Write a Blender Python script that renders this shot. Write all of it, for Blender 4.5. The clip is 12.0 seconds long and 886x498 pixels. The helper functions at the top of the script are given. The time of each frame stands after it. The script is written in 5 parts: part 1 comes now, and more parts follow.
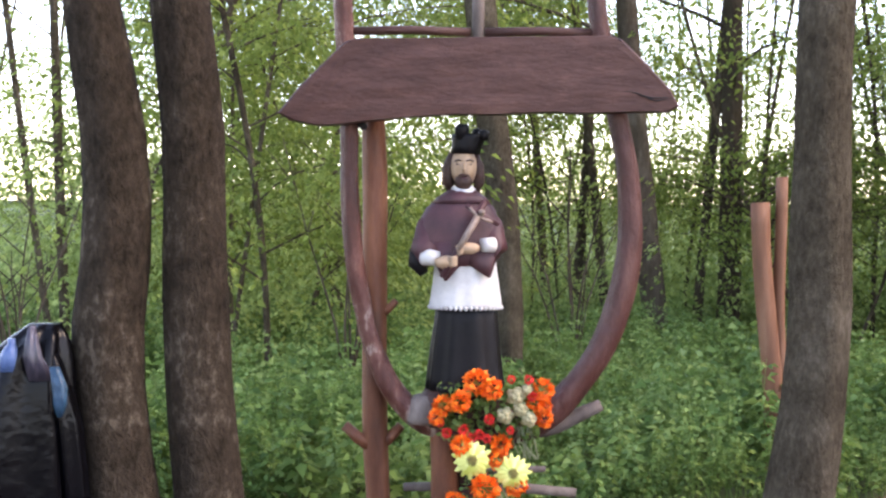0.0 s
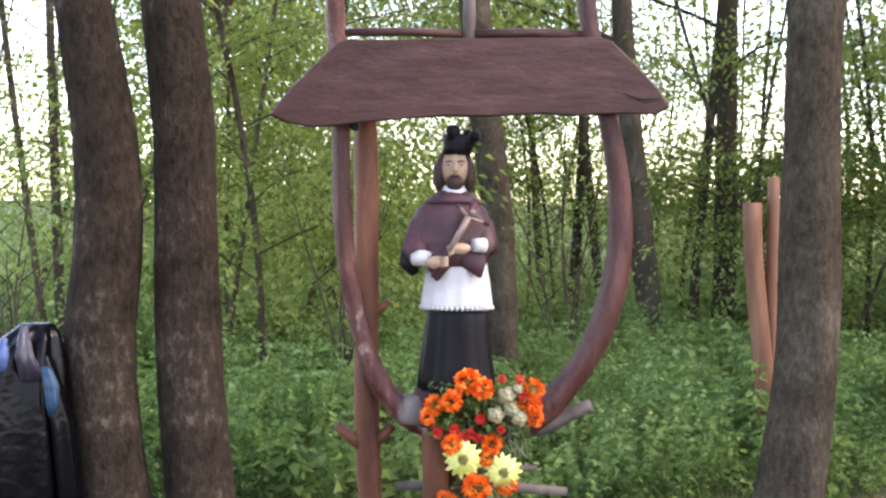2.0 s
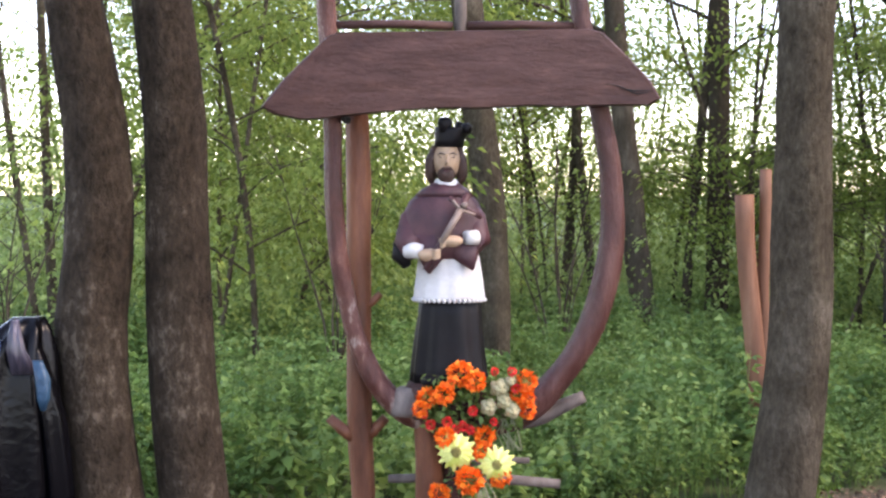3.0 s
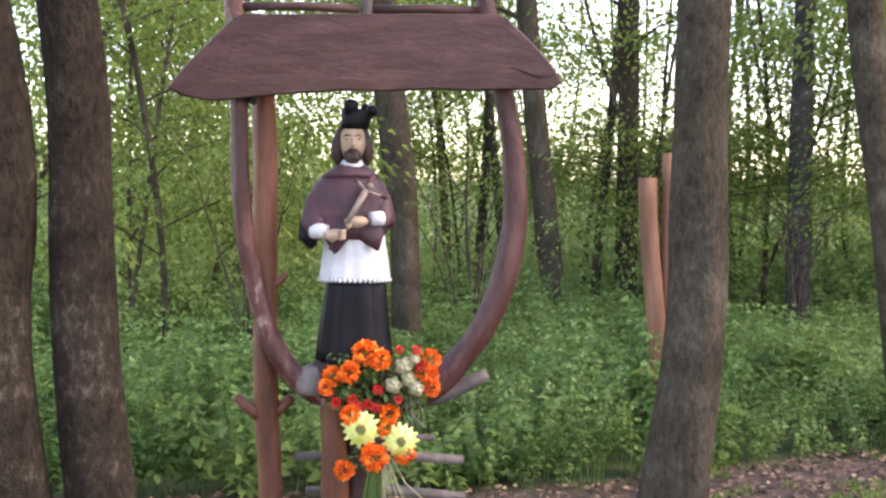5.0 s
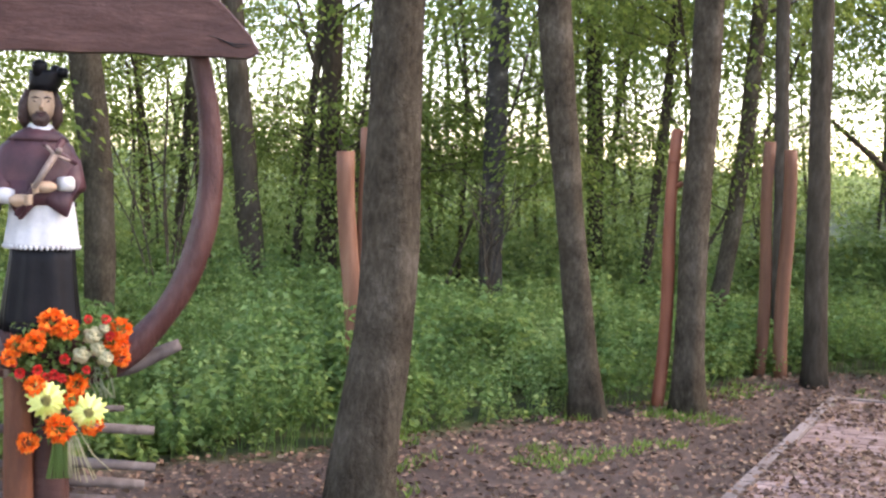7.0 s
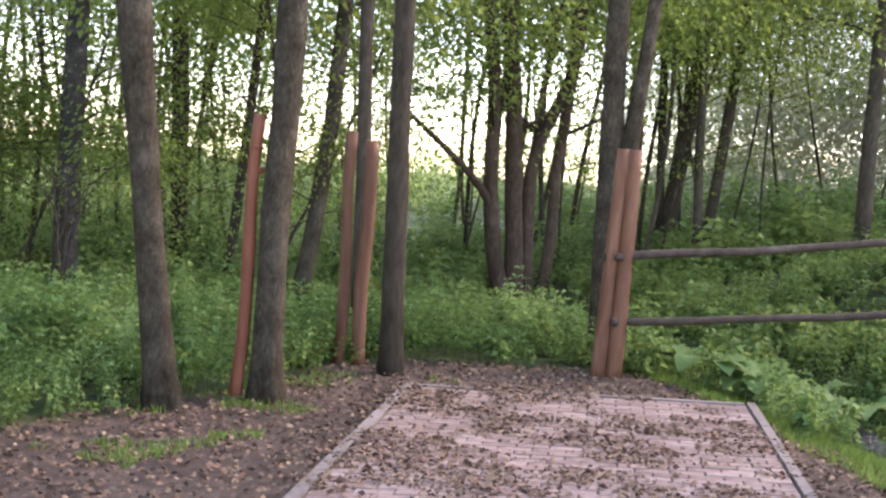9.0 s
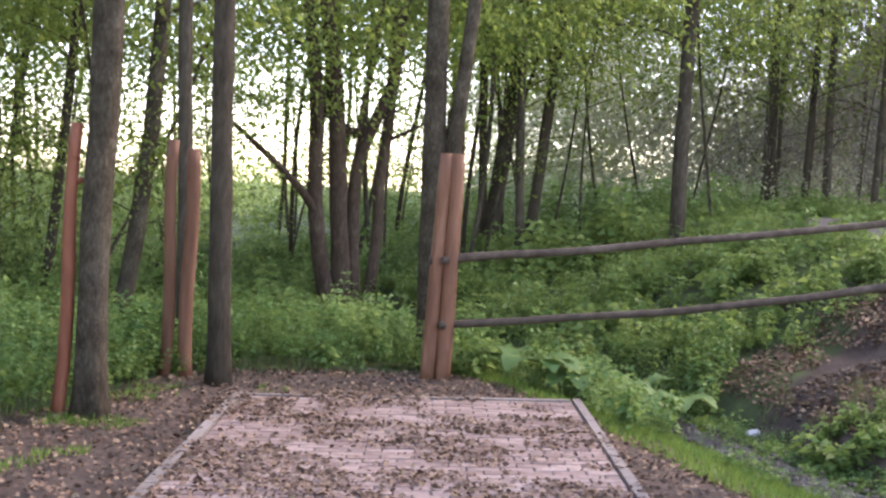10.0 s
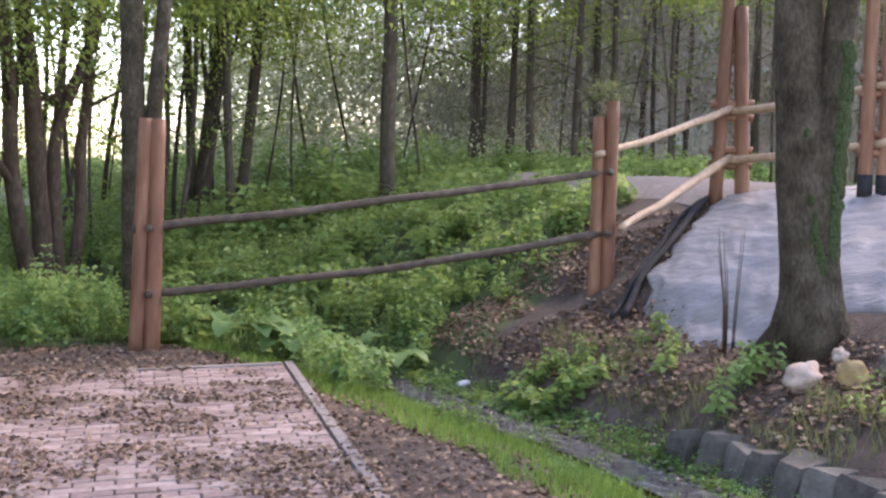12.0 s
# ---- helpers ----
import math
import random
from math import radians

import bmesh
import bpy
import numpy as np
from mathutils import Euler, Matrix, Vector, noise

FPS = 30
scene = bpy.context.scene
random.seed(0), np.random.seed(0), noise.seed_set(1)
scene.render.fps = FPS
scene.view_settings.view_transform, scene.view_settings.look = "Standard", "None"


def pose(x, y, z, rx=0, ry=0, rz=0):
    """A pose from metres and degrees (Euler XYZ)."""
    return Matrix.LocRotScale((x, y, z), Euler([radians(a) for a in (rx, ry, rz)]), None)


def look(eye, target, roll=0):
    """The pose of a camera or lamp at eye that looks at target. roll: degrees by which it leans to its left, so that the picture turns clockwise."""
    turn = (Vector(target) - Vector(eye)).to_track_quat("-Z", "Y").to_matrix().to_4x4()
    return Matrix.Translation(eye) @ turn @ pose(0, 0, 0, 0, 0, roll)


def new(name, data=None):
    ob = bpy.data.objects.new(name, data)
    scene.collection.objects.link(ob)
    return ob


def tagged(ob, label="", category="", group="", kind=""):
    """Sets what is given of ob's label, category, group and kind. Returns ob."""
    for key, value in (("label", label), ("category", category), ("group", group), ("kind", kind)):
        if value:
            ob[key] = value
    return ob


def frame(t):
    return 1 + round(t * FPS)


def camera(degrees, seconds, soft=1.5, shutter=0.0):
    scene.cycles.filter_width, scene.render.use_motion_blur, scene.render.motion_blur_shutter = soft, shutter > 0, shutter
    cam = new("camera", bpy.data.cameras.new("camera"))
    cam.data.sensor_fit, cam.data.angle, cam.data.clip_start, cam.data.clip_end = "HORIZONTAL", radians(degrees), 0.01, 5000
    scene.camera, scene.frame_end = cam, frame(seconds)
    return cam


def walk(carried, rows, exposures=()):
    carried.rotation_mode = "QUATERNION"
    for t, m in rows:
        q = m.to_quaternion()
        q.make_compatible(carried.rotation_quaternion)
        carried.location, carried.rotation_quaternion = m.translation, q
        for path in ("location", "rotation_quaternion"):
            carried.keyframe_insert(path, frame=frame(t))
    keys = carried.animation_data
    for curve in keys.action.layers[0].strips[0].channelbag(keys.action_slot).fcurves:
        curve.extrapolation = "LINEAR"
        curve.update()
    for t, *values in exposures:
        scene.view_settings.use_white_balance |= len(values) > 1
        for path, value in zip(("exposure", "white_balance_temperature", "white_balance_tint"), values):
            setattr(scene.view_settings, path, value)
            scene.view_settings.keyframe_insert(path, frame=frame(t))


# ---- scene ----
cam = camera(37.05, 12.0, soft=2.4)
PATH = [
    (0.0, pose(-0.129, 0.087, 1.624, 87.98, -0.53, -0.00)),
    (0.5, pose(-0.118, 0.081, 1.625, 88.06, -0.63, -0.10)),
    (1.0, pose(-0.114, 0.067, 1.625, 88.09, -0.86, -0.03)),
    (1.5, pose(-0.107, 0.058, 1.626, 87.91, -1.04, -0.17)),
    (2.0, pose(-0.099, 0.056, 1.627, 87.98, -0.52, -0.07)),
    (2.5, pose(-0.097, 0.061, 1.624, 87.79, -0.36, -0.28)),
    (4.3, pose(-0.070, 0.017, 1.620, 87.67, -0.67, -0.93)),
    (4.5, pose(-0.064, -0.004, 1.626, 87.70, -0.48, -1.65)),
    (5.0, pose(-0.046, -0.028, 1.617, 86.99, -0.63, -3.94)),
    (5.5, pose(-0.024, -0.043, 1.615, 86.40, -0.40, -6.35)),
    (6.0, pose(-0.019, -0.068, 1.612, 86.41, -0.70, -10.25)),
    (6.5, pose(-0.025, -0.091, 1.609, 86.13, -1.79, -13.89)),
    (6.7, pose(-0.026, -0.099, 1.612, 86.11, -2.14, -15.10)),
    (8.3, pose(0.096, 0.027, 1.579, 86.12, -3.58, -26.77)),
    (8.5, pose(0.100, 0.028, 1.578, 86.07, -4.54, -29.73)),
    (9.0, pose(0.114, 0.047, 1.579, 86.75, -4.35, -34.24)),
    (9.5, pose(0.098, 0.047, 1.580, 86.91, -3.59, -37.74)),
    (10.0, pose(0.090, 0.032, 1.565, 87.57, -3.29, -41.88)),
    (10.5, pose(0.080, -0.009, 1.574, 87.55, -2.98, -46.38)),
    (11.0, pose(0.121, 0.004, 1.565, 87.42, -2.32, -49.52)),
    (11.5, pose(0.151, -0.006, 1.559, 87.15, -1.71, -52.14)),
    (12.0, pose(0.172, -0.029, 1.559, 86.48, -1.52, -54.09)),
]
walk(cam, PATH, [(0.0, 3.1, 7900, 24), (6.5, 3.15, 7900, 24), (8.5, 3.1, 7750, 24), (12.0, 3.12, 7700, 25)])

# ---- light ----
SUN_EL, SUN_AZ = 42.0, -100.0        # height over the horizon, turn from +y (negative: towards +x)
world = bpy.data.worlds.new("sky")
world.use_nodes = True
scene.world = world
wn = world.node_tree
sky = wn.nodes.new("ShaderNodeTexSky")
sky.sky_type, sky.sun_disc = "NISHITA", False
sky.sun_elevation, sky.sun_rotation = radians(SUN_EL), radians(-SUN_AZ)
sky.air_density, sky.dust_density, sky.ozone_density = 0.8, 0.5, 0.6
wn.nodes["Background"].inputs["Strength"].default_value = 0.15
wn.links.new(sky.outputs[0], wn.nodes["Background"].inputs["Color"])
sun = new("sun", bpy.data.lights.new("sun", "SUN"))
sun.data.energy, sun.data.angle, sun.data.color = 0.55, radians(14), (1.0, 0.90, 0.76)
sd = Vector((-math.sin(radians(SUN_AZ)) * math.cos(radians(SUN_EL)), math.cos(radians(SUN_AZ)) * math.cos(radians(SUN_EL)), math.sin(radians(SUN_EL))))
sun.matrix_world = look(sd * 60, (0, 0, 0))

# ---- materials ----


def mat(name, stops, scale=8.0, stretch=(1, 1, 1), rough=0.8, bump=0.4, bscale=None, dist=0.01, island=0.0, objrand=0.0,
        big=0.0, spec=0.3, coords="Object", detail=6.0, metal=0.0):
    """A surface of several tones: noise at a fine and a broad scale, with relief."""
    m = bpy.data.materials.new(name)
    m.use_nodes = True
    nt = m.node_tree
    b = nt.nodes["Principled BSDF"]
    b.inputs["Roughness"].default_value = rough
    b.inputs["Specular IOR Level"].default_value = spec
    b.inputs["Metallic"].default_value = metal
    tc = nt.nodes.new("ShaderNodeTexCoord")
    mp = nt.nodes.new("ShaderNodeMapping")
    mp.inputs["Scale"].default_value = stretch
    nt.links.new(tc.outputs[coords], mp.inputs["Vector"])
    n = nt.nodes.new("ShaderNodeTexNoise")
    n.inputs["Scale"].default_value, n.inputs["Detail"].default_value, n.inputs["Roughness"].default_value = scale, detail, 0.65
    nt.links.new(mp.outputs[0], n.inputs["Vector"])
    fac = n.outputs["Fac"]

    def add(a, bval, k):
        x = nt.nodes.new("ShaderNodeMath")
        x.operation = "MULTIPLY_ADD"
        nt.links.new(bval, x.inputs[0])
        x.inputs[1].default_value = k
        y = nt.nodes.new("ShaderNodeMath")
        y.operation = "ADD"
        nt.links.new(a, x.inputs[2])
        y.inputs[1].default_value = -k / 2
        nt.links.new(x.outputs[0], y.inputs[0])
        return y.outputs[0]

    if big:
        n2 = nt.nodes.new("ShaderNodeTexNoise")
        n2.inputs["Scale"].default_value, n2.inputs["Detail"].default_value = scale / 9, 3
        nt.links.new(tc.outputs[coords], n2.inputs["Vector"])
        fac = add(fac, n2.outputs["Fac"], big)
    if island:
        g = nt.nodes.new("ShaderNodeNewGeometry")
        fac = add(fac, g.outputs["Random Per Island"], island)
    if objrand:
        o = nt.nodes.new("ShaderNodeObjectInfo")
        fac = add(fac, o.outputs["Random"], objrand)
    r = nt.nodes.new("ShaderNodeValToRGB")
    el = r.color_ramp.elements
    while len(el) < len(stops):
        el.new(0.5)
    for e, (p, c) in zip(el, stops):
        e.position, e.color = p, (*c, 1)
    nt.links.new(fac, r.inputs["Fac"])
    nt.links.new(r.outputs["Color"], b.inputs["Base Color"])
    if bump:
        bn = nt.nodes.new("ShaderNodeTexNoise")
        bn.inputs["Scale"].default_value, bn.inputs["Detail"].default_value, bn.inputs["Roughness"].default_value = bscale or scale * 1.7, 5, 0.7
        nt.links.new(mp.outputs[0], bn.inputs["Vector"])
        bp = nt.nodes.new("ShaderNodeBump")
        bp.inputs["Strength"].default_value, bp.inputs["Distance"].default_value = bump, dist
        nt.links.new(bn.outputs["Fac"], bp.inputs["Height"])
        nt.links.new(bp.outputs["Normal"], b.inputs["Normal"])
    return m


def leafmat(name, dark, mid, light, trans=0.45, rough=0.5):
    """Leaves: tone by the single leaf, and light that comes through them."""
    m = bpy.data.materials.new(name)
    m.use_nodes = True
    nt = m.node_tree
    b = nt.nodes["Principled BSDF"]
    g = nt.nodes.new("ShaderNodeNewGeometry")
    tc = nt.nodes.new("ShaderNodeTexCoord")
    n = nt.nodes.new("ShaderNodeTexNoise")
    n.inputs["Scale"].default_value = 0.7
    nt.links.new(tc.outputs["Object"], n.inputs["Vector"])
    mx = nt.nodes.new("ShaderNodeMath")
    mx.operation = "MULTIPLY_ADD"
    nt.links.new(g.outputs["Random Per Island"], mx.inputs[0])
    mx.inputs[1].default_value = 0.45
    sb = nt.nodes.new("ShaderNodeMath")
    sb.operation = "SUBTRACT"
    nt.links.new(n.outputs["Fac"], sb.inputs[0])
    sb.inputs[1].default_value = 0.22
    nt.links.new(sb.outputs[0], mx.inputs[2])
    r = nt.nodes.new("ShaderNodeValToRGB")
    r.color_ramp.elements.new(0.5)
    for e, (p, c) in zip(r.color_ramp.elements, ((0.1, dark), (0.5, mid), (0.9, light))):
        e.position, e.color = p, (*c, 1)
    nt.links.new(mx.outputs[0], r.inputs["Fac"])
    nt.links.new(r.outputs["Color"], b.inputs["Base Color"])
    b.inputs["Roughness"].default_value = rough
    b.inputs["Specular IOR Level"].default_value = 0.18
    t = nt.nodes.new("ShaderNodeBsdfTranslucent")
    hs = nt.nodes.new("ShaderNodeHueSaturation")
    hs.inputs["Hue"].default_value, hs.inputs["Value"].default_value = 0.485, 1.5
    nt.links.new(r.outputs["Color"], hs.inputs["Color"])
    nt.links.new(hs.outputs["Color"], t.inputs["Color"])
    ms = nt.nodes.new("ShaderNodeMixShader")
    ms.inputs["Fac"].default_value = trans
    nt.links.new(b.outputs[0], ms.inputs[1])
    nt.links.new(t.outputs[0], ms.inputs[2])
    nt.links.new(ms.outputs[0], nt.nodes["Material Output"].inputs["Surface"])
    return m


BARK = mat("alder_bark", ((0.22, (0.028, 0.021, 0.014)), (0.42, (0.056, 0.044, 0.029)), (0.6, (0.082, 0.066, 0.045)), (0.85, (0.14, 0.118, 0.088))), 42, (1, 1, 0.5), 0.92, 1.0, 64, 0.04, big=1.0, objrand=0.12, spec=0.1)
BARK_WARM = mat("brown_bark", ((0.22, (0.013, 0.0092, 0.006)), (0.42, (0.030, 0.021, 0.014)), (0.62, (0.047, 0.034, 0.023)), (0.80, (0.115, 0.09, 0.066))), 44, (1, 1, 0.55), 0.92, 1.0, 66, 0.04, big=1.1, spec=0.1)
BARK_DARK = mat("dark_bark", ((0.2, (0.030, 0.023, 0.015)), (0.5, (0.056, 0.044, 0.031)), (0.8, (0.098, 0.080, 0.060))), 26, (1, 1, 0.32), 0.92, 0.9, 36, 0.02, big=0.7, objrand=0.25, spec=0.1)
BARK_BIRCH = mat("birch_bark", ((0.3, (0.014, 0.012, 0.009)), (0.52, (0.034, 0.029, 0.023)), (0.64, (0.07, 0.062, 0.05)), (0.74, (0.20, 0.185, 0.16))), 7, (1, 1, 1.6), 0.85, 0.7, 14, 0.02, big=0.5)
BARK_CLUMP = mat("reddish_bark", ((0.2, (0.034, 0.022, 0.015)), (0.5, (0.066, 0.044, 0.031)), (0.8, (0.115, 0.084, 0.062))), 26, (1, 1, 0.32), 0.92, 0.9, 36, 0.02, big=0.7, spec=0.1)
MOSS = mat("moss", ((0.3, (0.014, 0.022, 0.006)), (0.7, (0.045, 0.065, 0.016))), 40, bump=0.9, dist=0.02)
ROOF = mat("stained_board", ((0.2, (0.022, 0.0080, 0.0058)), (0.45, (0.044, 0.0165, 0.0120)), (0.65, (0.060, 0.0245, 0.0180)), (0.9, (0.105, 0.050, 0.038))), 6, (1, 1, 3), 0.58, 0.6, 14, 0.012, big=0.8, spec=0.28)
RING = mat("stained_limb", ((0.2, (0.030, 0.0085, 0.0058)), (0.46, (0.066, 0.0195, 0.0135)), (0.58, (0.105, 0.040, 0.029)), (0.66, (0.27, 0.195, 0.16))), 13, (1, 1, 0.4), 0.5, 0.9, 20, 0.02, big=0.8, spec=0.28)
RING_DARK = mat("dark_stained_limb", ((0.2, (0.027, 0.0085, 0.0066)), (0.48, (0.054, 0.0180, 0.0140)), (0.68, (0.085, 0.036, 0.029)), (0.82, (0.20, 0.145, 0.12))), 11, (1, 1, 0.4), 0.52, 0.9, 20, 0.02, big=0.6, spec=0.28)
POLE = mat("red_brown_pole", ((0.2, (0.050, 0.0155, 0.0068)), (0.5, (0.118, 0.038, 0.017)), (0.8, (0.22, 0.088, 0.044))), 11, (1, 1, 0.25), 0.55, 0.7, 20, 0.014, big=0.7, spec=0.3)
GREYWOOD = mat("weathered_wood", ((0.2, (0.05, 0.038, 0.032)), (0.5, (0.11, 0.085, 0.072)), (0.8, (0.22, 0.18, 0.155))), 9, (1, 1, 0.4), 0.75, 0.7, 16, 0.012, big=0.4)
FENCE = mat("peeled_log", ((0.2, (0.074, 0.030, 0.015)), (0.5, (0.140, 0.060, 0.032)), (0.8, (0.23, 0.12, 0.072))), 10, (1, 1, 0.16), 0.62, 0.5, 16, 0.012, big=0.5, objrand=0.2, spec=0.25)
FENCE_RED = mat("red_log", ((0.2, (0.12, 0.036, 0.018)), (0.5, (0.20, 0.066, 0.034)), (0.8, (0.29, 0.12, 0.066))), 10, (1, 1, 0.16), 0.6, 0.5, 16, 0.012, big=0.5, objrand=0.2, spec=0.25)
RAIL_DARK = mat("dark_rail", ((0.2, (0.030, 0.020, 0.014)), (0.5, (0.066, 0.047, 0.034)), (0.8, (0.13, 0.10, 0.076))), 10, (1, 1, 1), 0.75, 0.6, 16, 0.01, big=0.4, objrand=0.15, spec=0.2)
RAIL_PALE = mat("pale_rail", ((0.2, (0.17, 0.10, 0.06)), (0.5, (0.28, 0.185, 0.115)), (0.8, (0.40, 0.29, 0.195))), 9, rough=0.6, bump=0.5, dist=0.01, big=0.4)
CUT = mat("cut_wood", ((0.3, (0.42, 0.27, 0.16)), (0.7, (0.56, 0.40, 0.26))), 20, bump=0.3)
TAR = mat("tarred_foot", ((0.3, (0.012, 0.012, 0.013)), (0.7, (0.032, 0.030, 0.030))), 12, rough=0.9, spec=0.1)
ROBE = mat("black_robe_paint", ((0.3, (0.0025, 0.0022, 0.0026)), (0.7, (0.007, 0.0062, 0.007))), 9, rough=0.5, bump=0.3, spec=0.14)
CAPE = mat("maroon_cape_paint", ((0.25, (0.030, 0.012, 0.015)), (0.55, (0.065, 0.024, 0.027)), (0.85, (0.10, 0.045, 0.045))), 9, rough=0.55, bump=0.3, big=0.5)
WHITE = mat("white_paint", ((0.3, (0.33, 0.32, 0.31)), (0.7, (0.47, 0.46, 0.445))), 12, rough=0.65, bump=0.3, big=0.4)
SKIN = mat("skin_paint", ((0.3, (0.25, 0.162, 0.098)), (0.7, (0.36, 0.25, 0.165))), 14, rough=0.55, bump=0.15)
HAIR = mat("brown_paint", ((0.3, (0.022, 0.011, 0.008)), (0.7, (0.055, 0.026, 0.018))), 30, rough=0.55, bump=0.7)
CROSS = mat("bronze_paint", ((0.3, (0.10, 0.07, 0.055)), (0.7, (0.24, 0.18, 0.145))), 20, rough=0.45, bump=0.3)
BRICK = mat("pink_paver", ((0.2, (0.125, 0.082, 0.070)), (0.5, (0.190, 0.132, 0.113)), (0.8, (0.275, 0.208, 0.182))), 22, rough=0.85, bump=0.5, dist=0.006, objrand=0.4, island=0.0, big=0.3)
BRICK_FAR = mat("pink_paver_joined", ((0.2, (0.125, 0.082, 0.070)), (0.5, (0.190, 0.132, 0.113)), (0.8, (0.275, 0.208, 0.182))), 22, rough=0.85, bump=0.5, dist=0.006, island=0.4, big=0.3)
KERB = mat("concrete_kerb", ((0.25, (0.10, 0.082, 0.072)), (0.7, (0.20, 0.168, 0.15))), 16, rough=0.9, bump=0.5, objrand=0.2, big=0.4)
STONE = mat("grey_stone", ((0.25, (0.036, 0.031, 0.025)), (0.5, (0.068, 0.059, 0.049)), (0.8, (0.125, 0.112, 0.095))), 9, rough=0.85, bump=0.8, dist=0.02, objrand=0.35, big=0.5)
ROCK_PINK = mat("pinkish_rock", ((0.25, (0.20, 0.145, 0.115)), (0.7, (0.38, 0.30, 0.25))), 10, rough=0.8, bump=0.7, dist=0.02, big=0.4)
ROCK_OCHRE = mat("ochre_rock", ((0.25, (0.15, 0.10, 0.045)), (0.7, (0.29, 0.21, 0.10))), 10, rough=0.8, bump=0.7, dist=0.02, big=0.4)
SHEET = mat("grey_plastic_sheet", ((0.2, (0.110, 0.097, 0.095)), (0.55, (0.155, 0.140, 0.138)), (0.85, (0.22, 0.20, 0.198))), 2.2, (1.6, 0.55, 1), rough=0.42, bump=0.75, bscale=6, dist=0.05, big=0.4, spec=0.4, detail=4.0)
BAG = mat("black_bin_bag", ((0.3, (0.0009, 0.0009, 0.0013)), (0.7, (0.0018, 0.0018, 0.0025))), 3, rough=0.27, bump=0.16, bscale=2.2, dist=0.10, spec=0.12, detail=2.0)
# pale streaks at the ramp's end paint highlights on the plastic
TIE = mat("plastic_highlights", ((0.3, (0.012, 0.010, 0.016)), (0.62, (0.05, 0.045, 0.06)), (0.75, (0.30, 0.27, 0.33))), 26, (1, 1, 0.12), rough=0.25, bump=0.6, dist=0.02, spec=0.4)
BLUE = mat("blue_plastic", ((0.3, (0.006, 0.026, 0.05)), (0.7, (0.02, 0.06, 0.105))), 12, rough=0.35, bump=0.6, dist=0.02)
BLUE_PALE = mat("pale_blue_plastic", ((0.3, (0.02, 0.05, 0.14)), (0.7, (0.07, 0.12, 0.24))), 12, rough=0.3, bump=0.6, dist=0.02)
# the pale ramp stops paint glints and foam on the water
WATER = mat("shallow_water_glints", ((0.40, (0.035, 0.034, 0.027)), (0.54, (0.075, 0.072, 0.060)), (0.68, (0.26, 0.255, 0.24))), 11, (1.4, 0.8, 1), rough=0.1, bump=1.0, bscale=30, dist=0.04, spec=0.5)
ORANGE = mat("orange_petals", ((0.2, (0.70, 0.085, 0.008)), (0.6, (0.86, 0.17, 0.012)), (0.9, (0.92, 0.27, 0.03))), 30, rough=0.6, bump=0.2, island=0.6)
RED = mat("red_petals", ((0.2, (0.55, 0.02, 0.02)), (0.8, (0.80, 0.06, 0.045))), 30, rough=0.55, bump=0.2, island=0.5)
CREAM = mat("cream_petals", ((0.2, (0.22, 0.195, 0.095)), (0.8, (0.38, 0.345, 0.20))), 30, rough=0.65, bump=0.2, island=0.5)
YELLOW = mat("lime_yellow_petals", ((0.2, (0.45, 0.48, 0.09)), (0.8, (0.66, 0.68, 0.24))), 30, rough=0.55, bump=0.2, island=0.5)
DISC = mat("flower_disc", ((0.3, (0.08, 0.07, 0.02)), (0.7, (0.24, 0.20, 0.05))), 160, bump=0.8)
LEAF = leafmat("alder_leaves", (0.048, 0.080, 0.017), (0.115, 0.170, 0.036), (0.20, 0.26, 0.07), 0.58, 0.6)
# paler than LEAF: distance haze and backlight are put into the colour
LEAF_FAR_LIT = leafmat("far_lit_leaves", (0.095, 0.15, 0.045), (0.19, 0.27, 0.085), (0.30, 0.37, 0.14), 0.62, 0.7)
# grey-green tone: mist and sunlight behind the dike put into leaf colour
LEAF_MIST = leafmat("grey_green_mist_leaves", (0.20, 0.22, 0.125), (0.27, 0.29, 0.18), (0.34, 0.355, 0.235), 0.55, 0.8)
# twigs lightened so that their colour carries the haze in the pines
TWIGS = leafmat("hazed_dead_twigs", (0.115, 0.098, 0.076), (0.15, 0.13, 0.104), (0.19, 0.168, 0.137), 0.4, 0.8)
LEAF_PINE = leafmat("pine_woods_leaves", (0.045, 0.060, 0.025), (0.085, 0.105, 0.042), (0.14, 0.165, 0.07), 0.45)
HERB = leafmat("nettle_leaves", (0.028, 0.066, 0.016), (0.092, 0.172, 0.048), (0.21, 0.31, 0.11), 0.42, 0.5)
# pale herb tone; on the tall herbs it also carries brighter light
HERB_PALE = leafmat("pale_herb_leaves", (0.048, 0.095, 0.023), (0.12, 0.195, 0.055), (0.21, 0.295, 0.10), 0.45, 0.5)
BURDOCK = leafmat("burdock_leaves", (0.06, 0.12, 0.035), (0.12, 0.20, 0.065), (0.19, 0.28, 0.11), 0.35, 0.5)
GRASS = leafmat("grass_blades", (0.042, 0.085, 0.017), (0.090, 0.165, 0.032), (0.17, 0.26, 0.062), 0.4, 0.6)
LITTER = mat("dry_leaves", ((0.1, (0.058, 0.032, 0.021)), (0.45, (0.112, 0.063, 0.039)), (0.78, (0.165, 0.100, 0.062)), (0.98, (0.25, 0.18, 0.11))), 30, rough=0.75, bump=0.2, island=0.9)


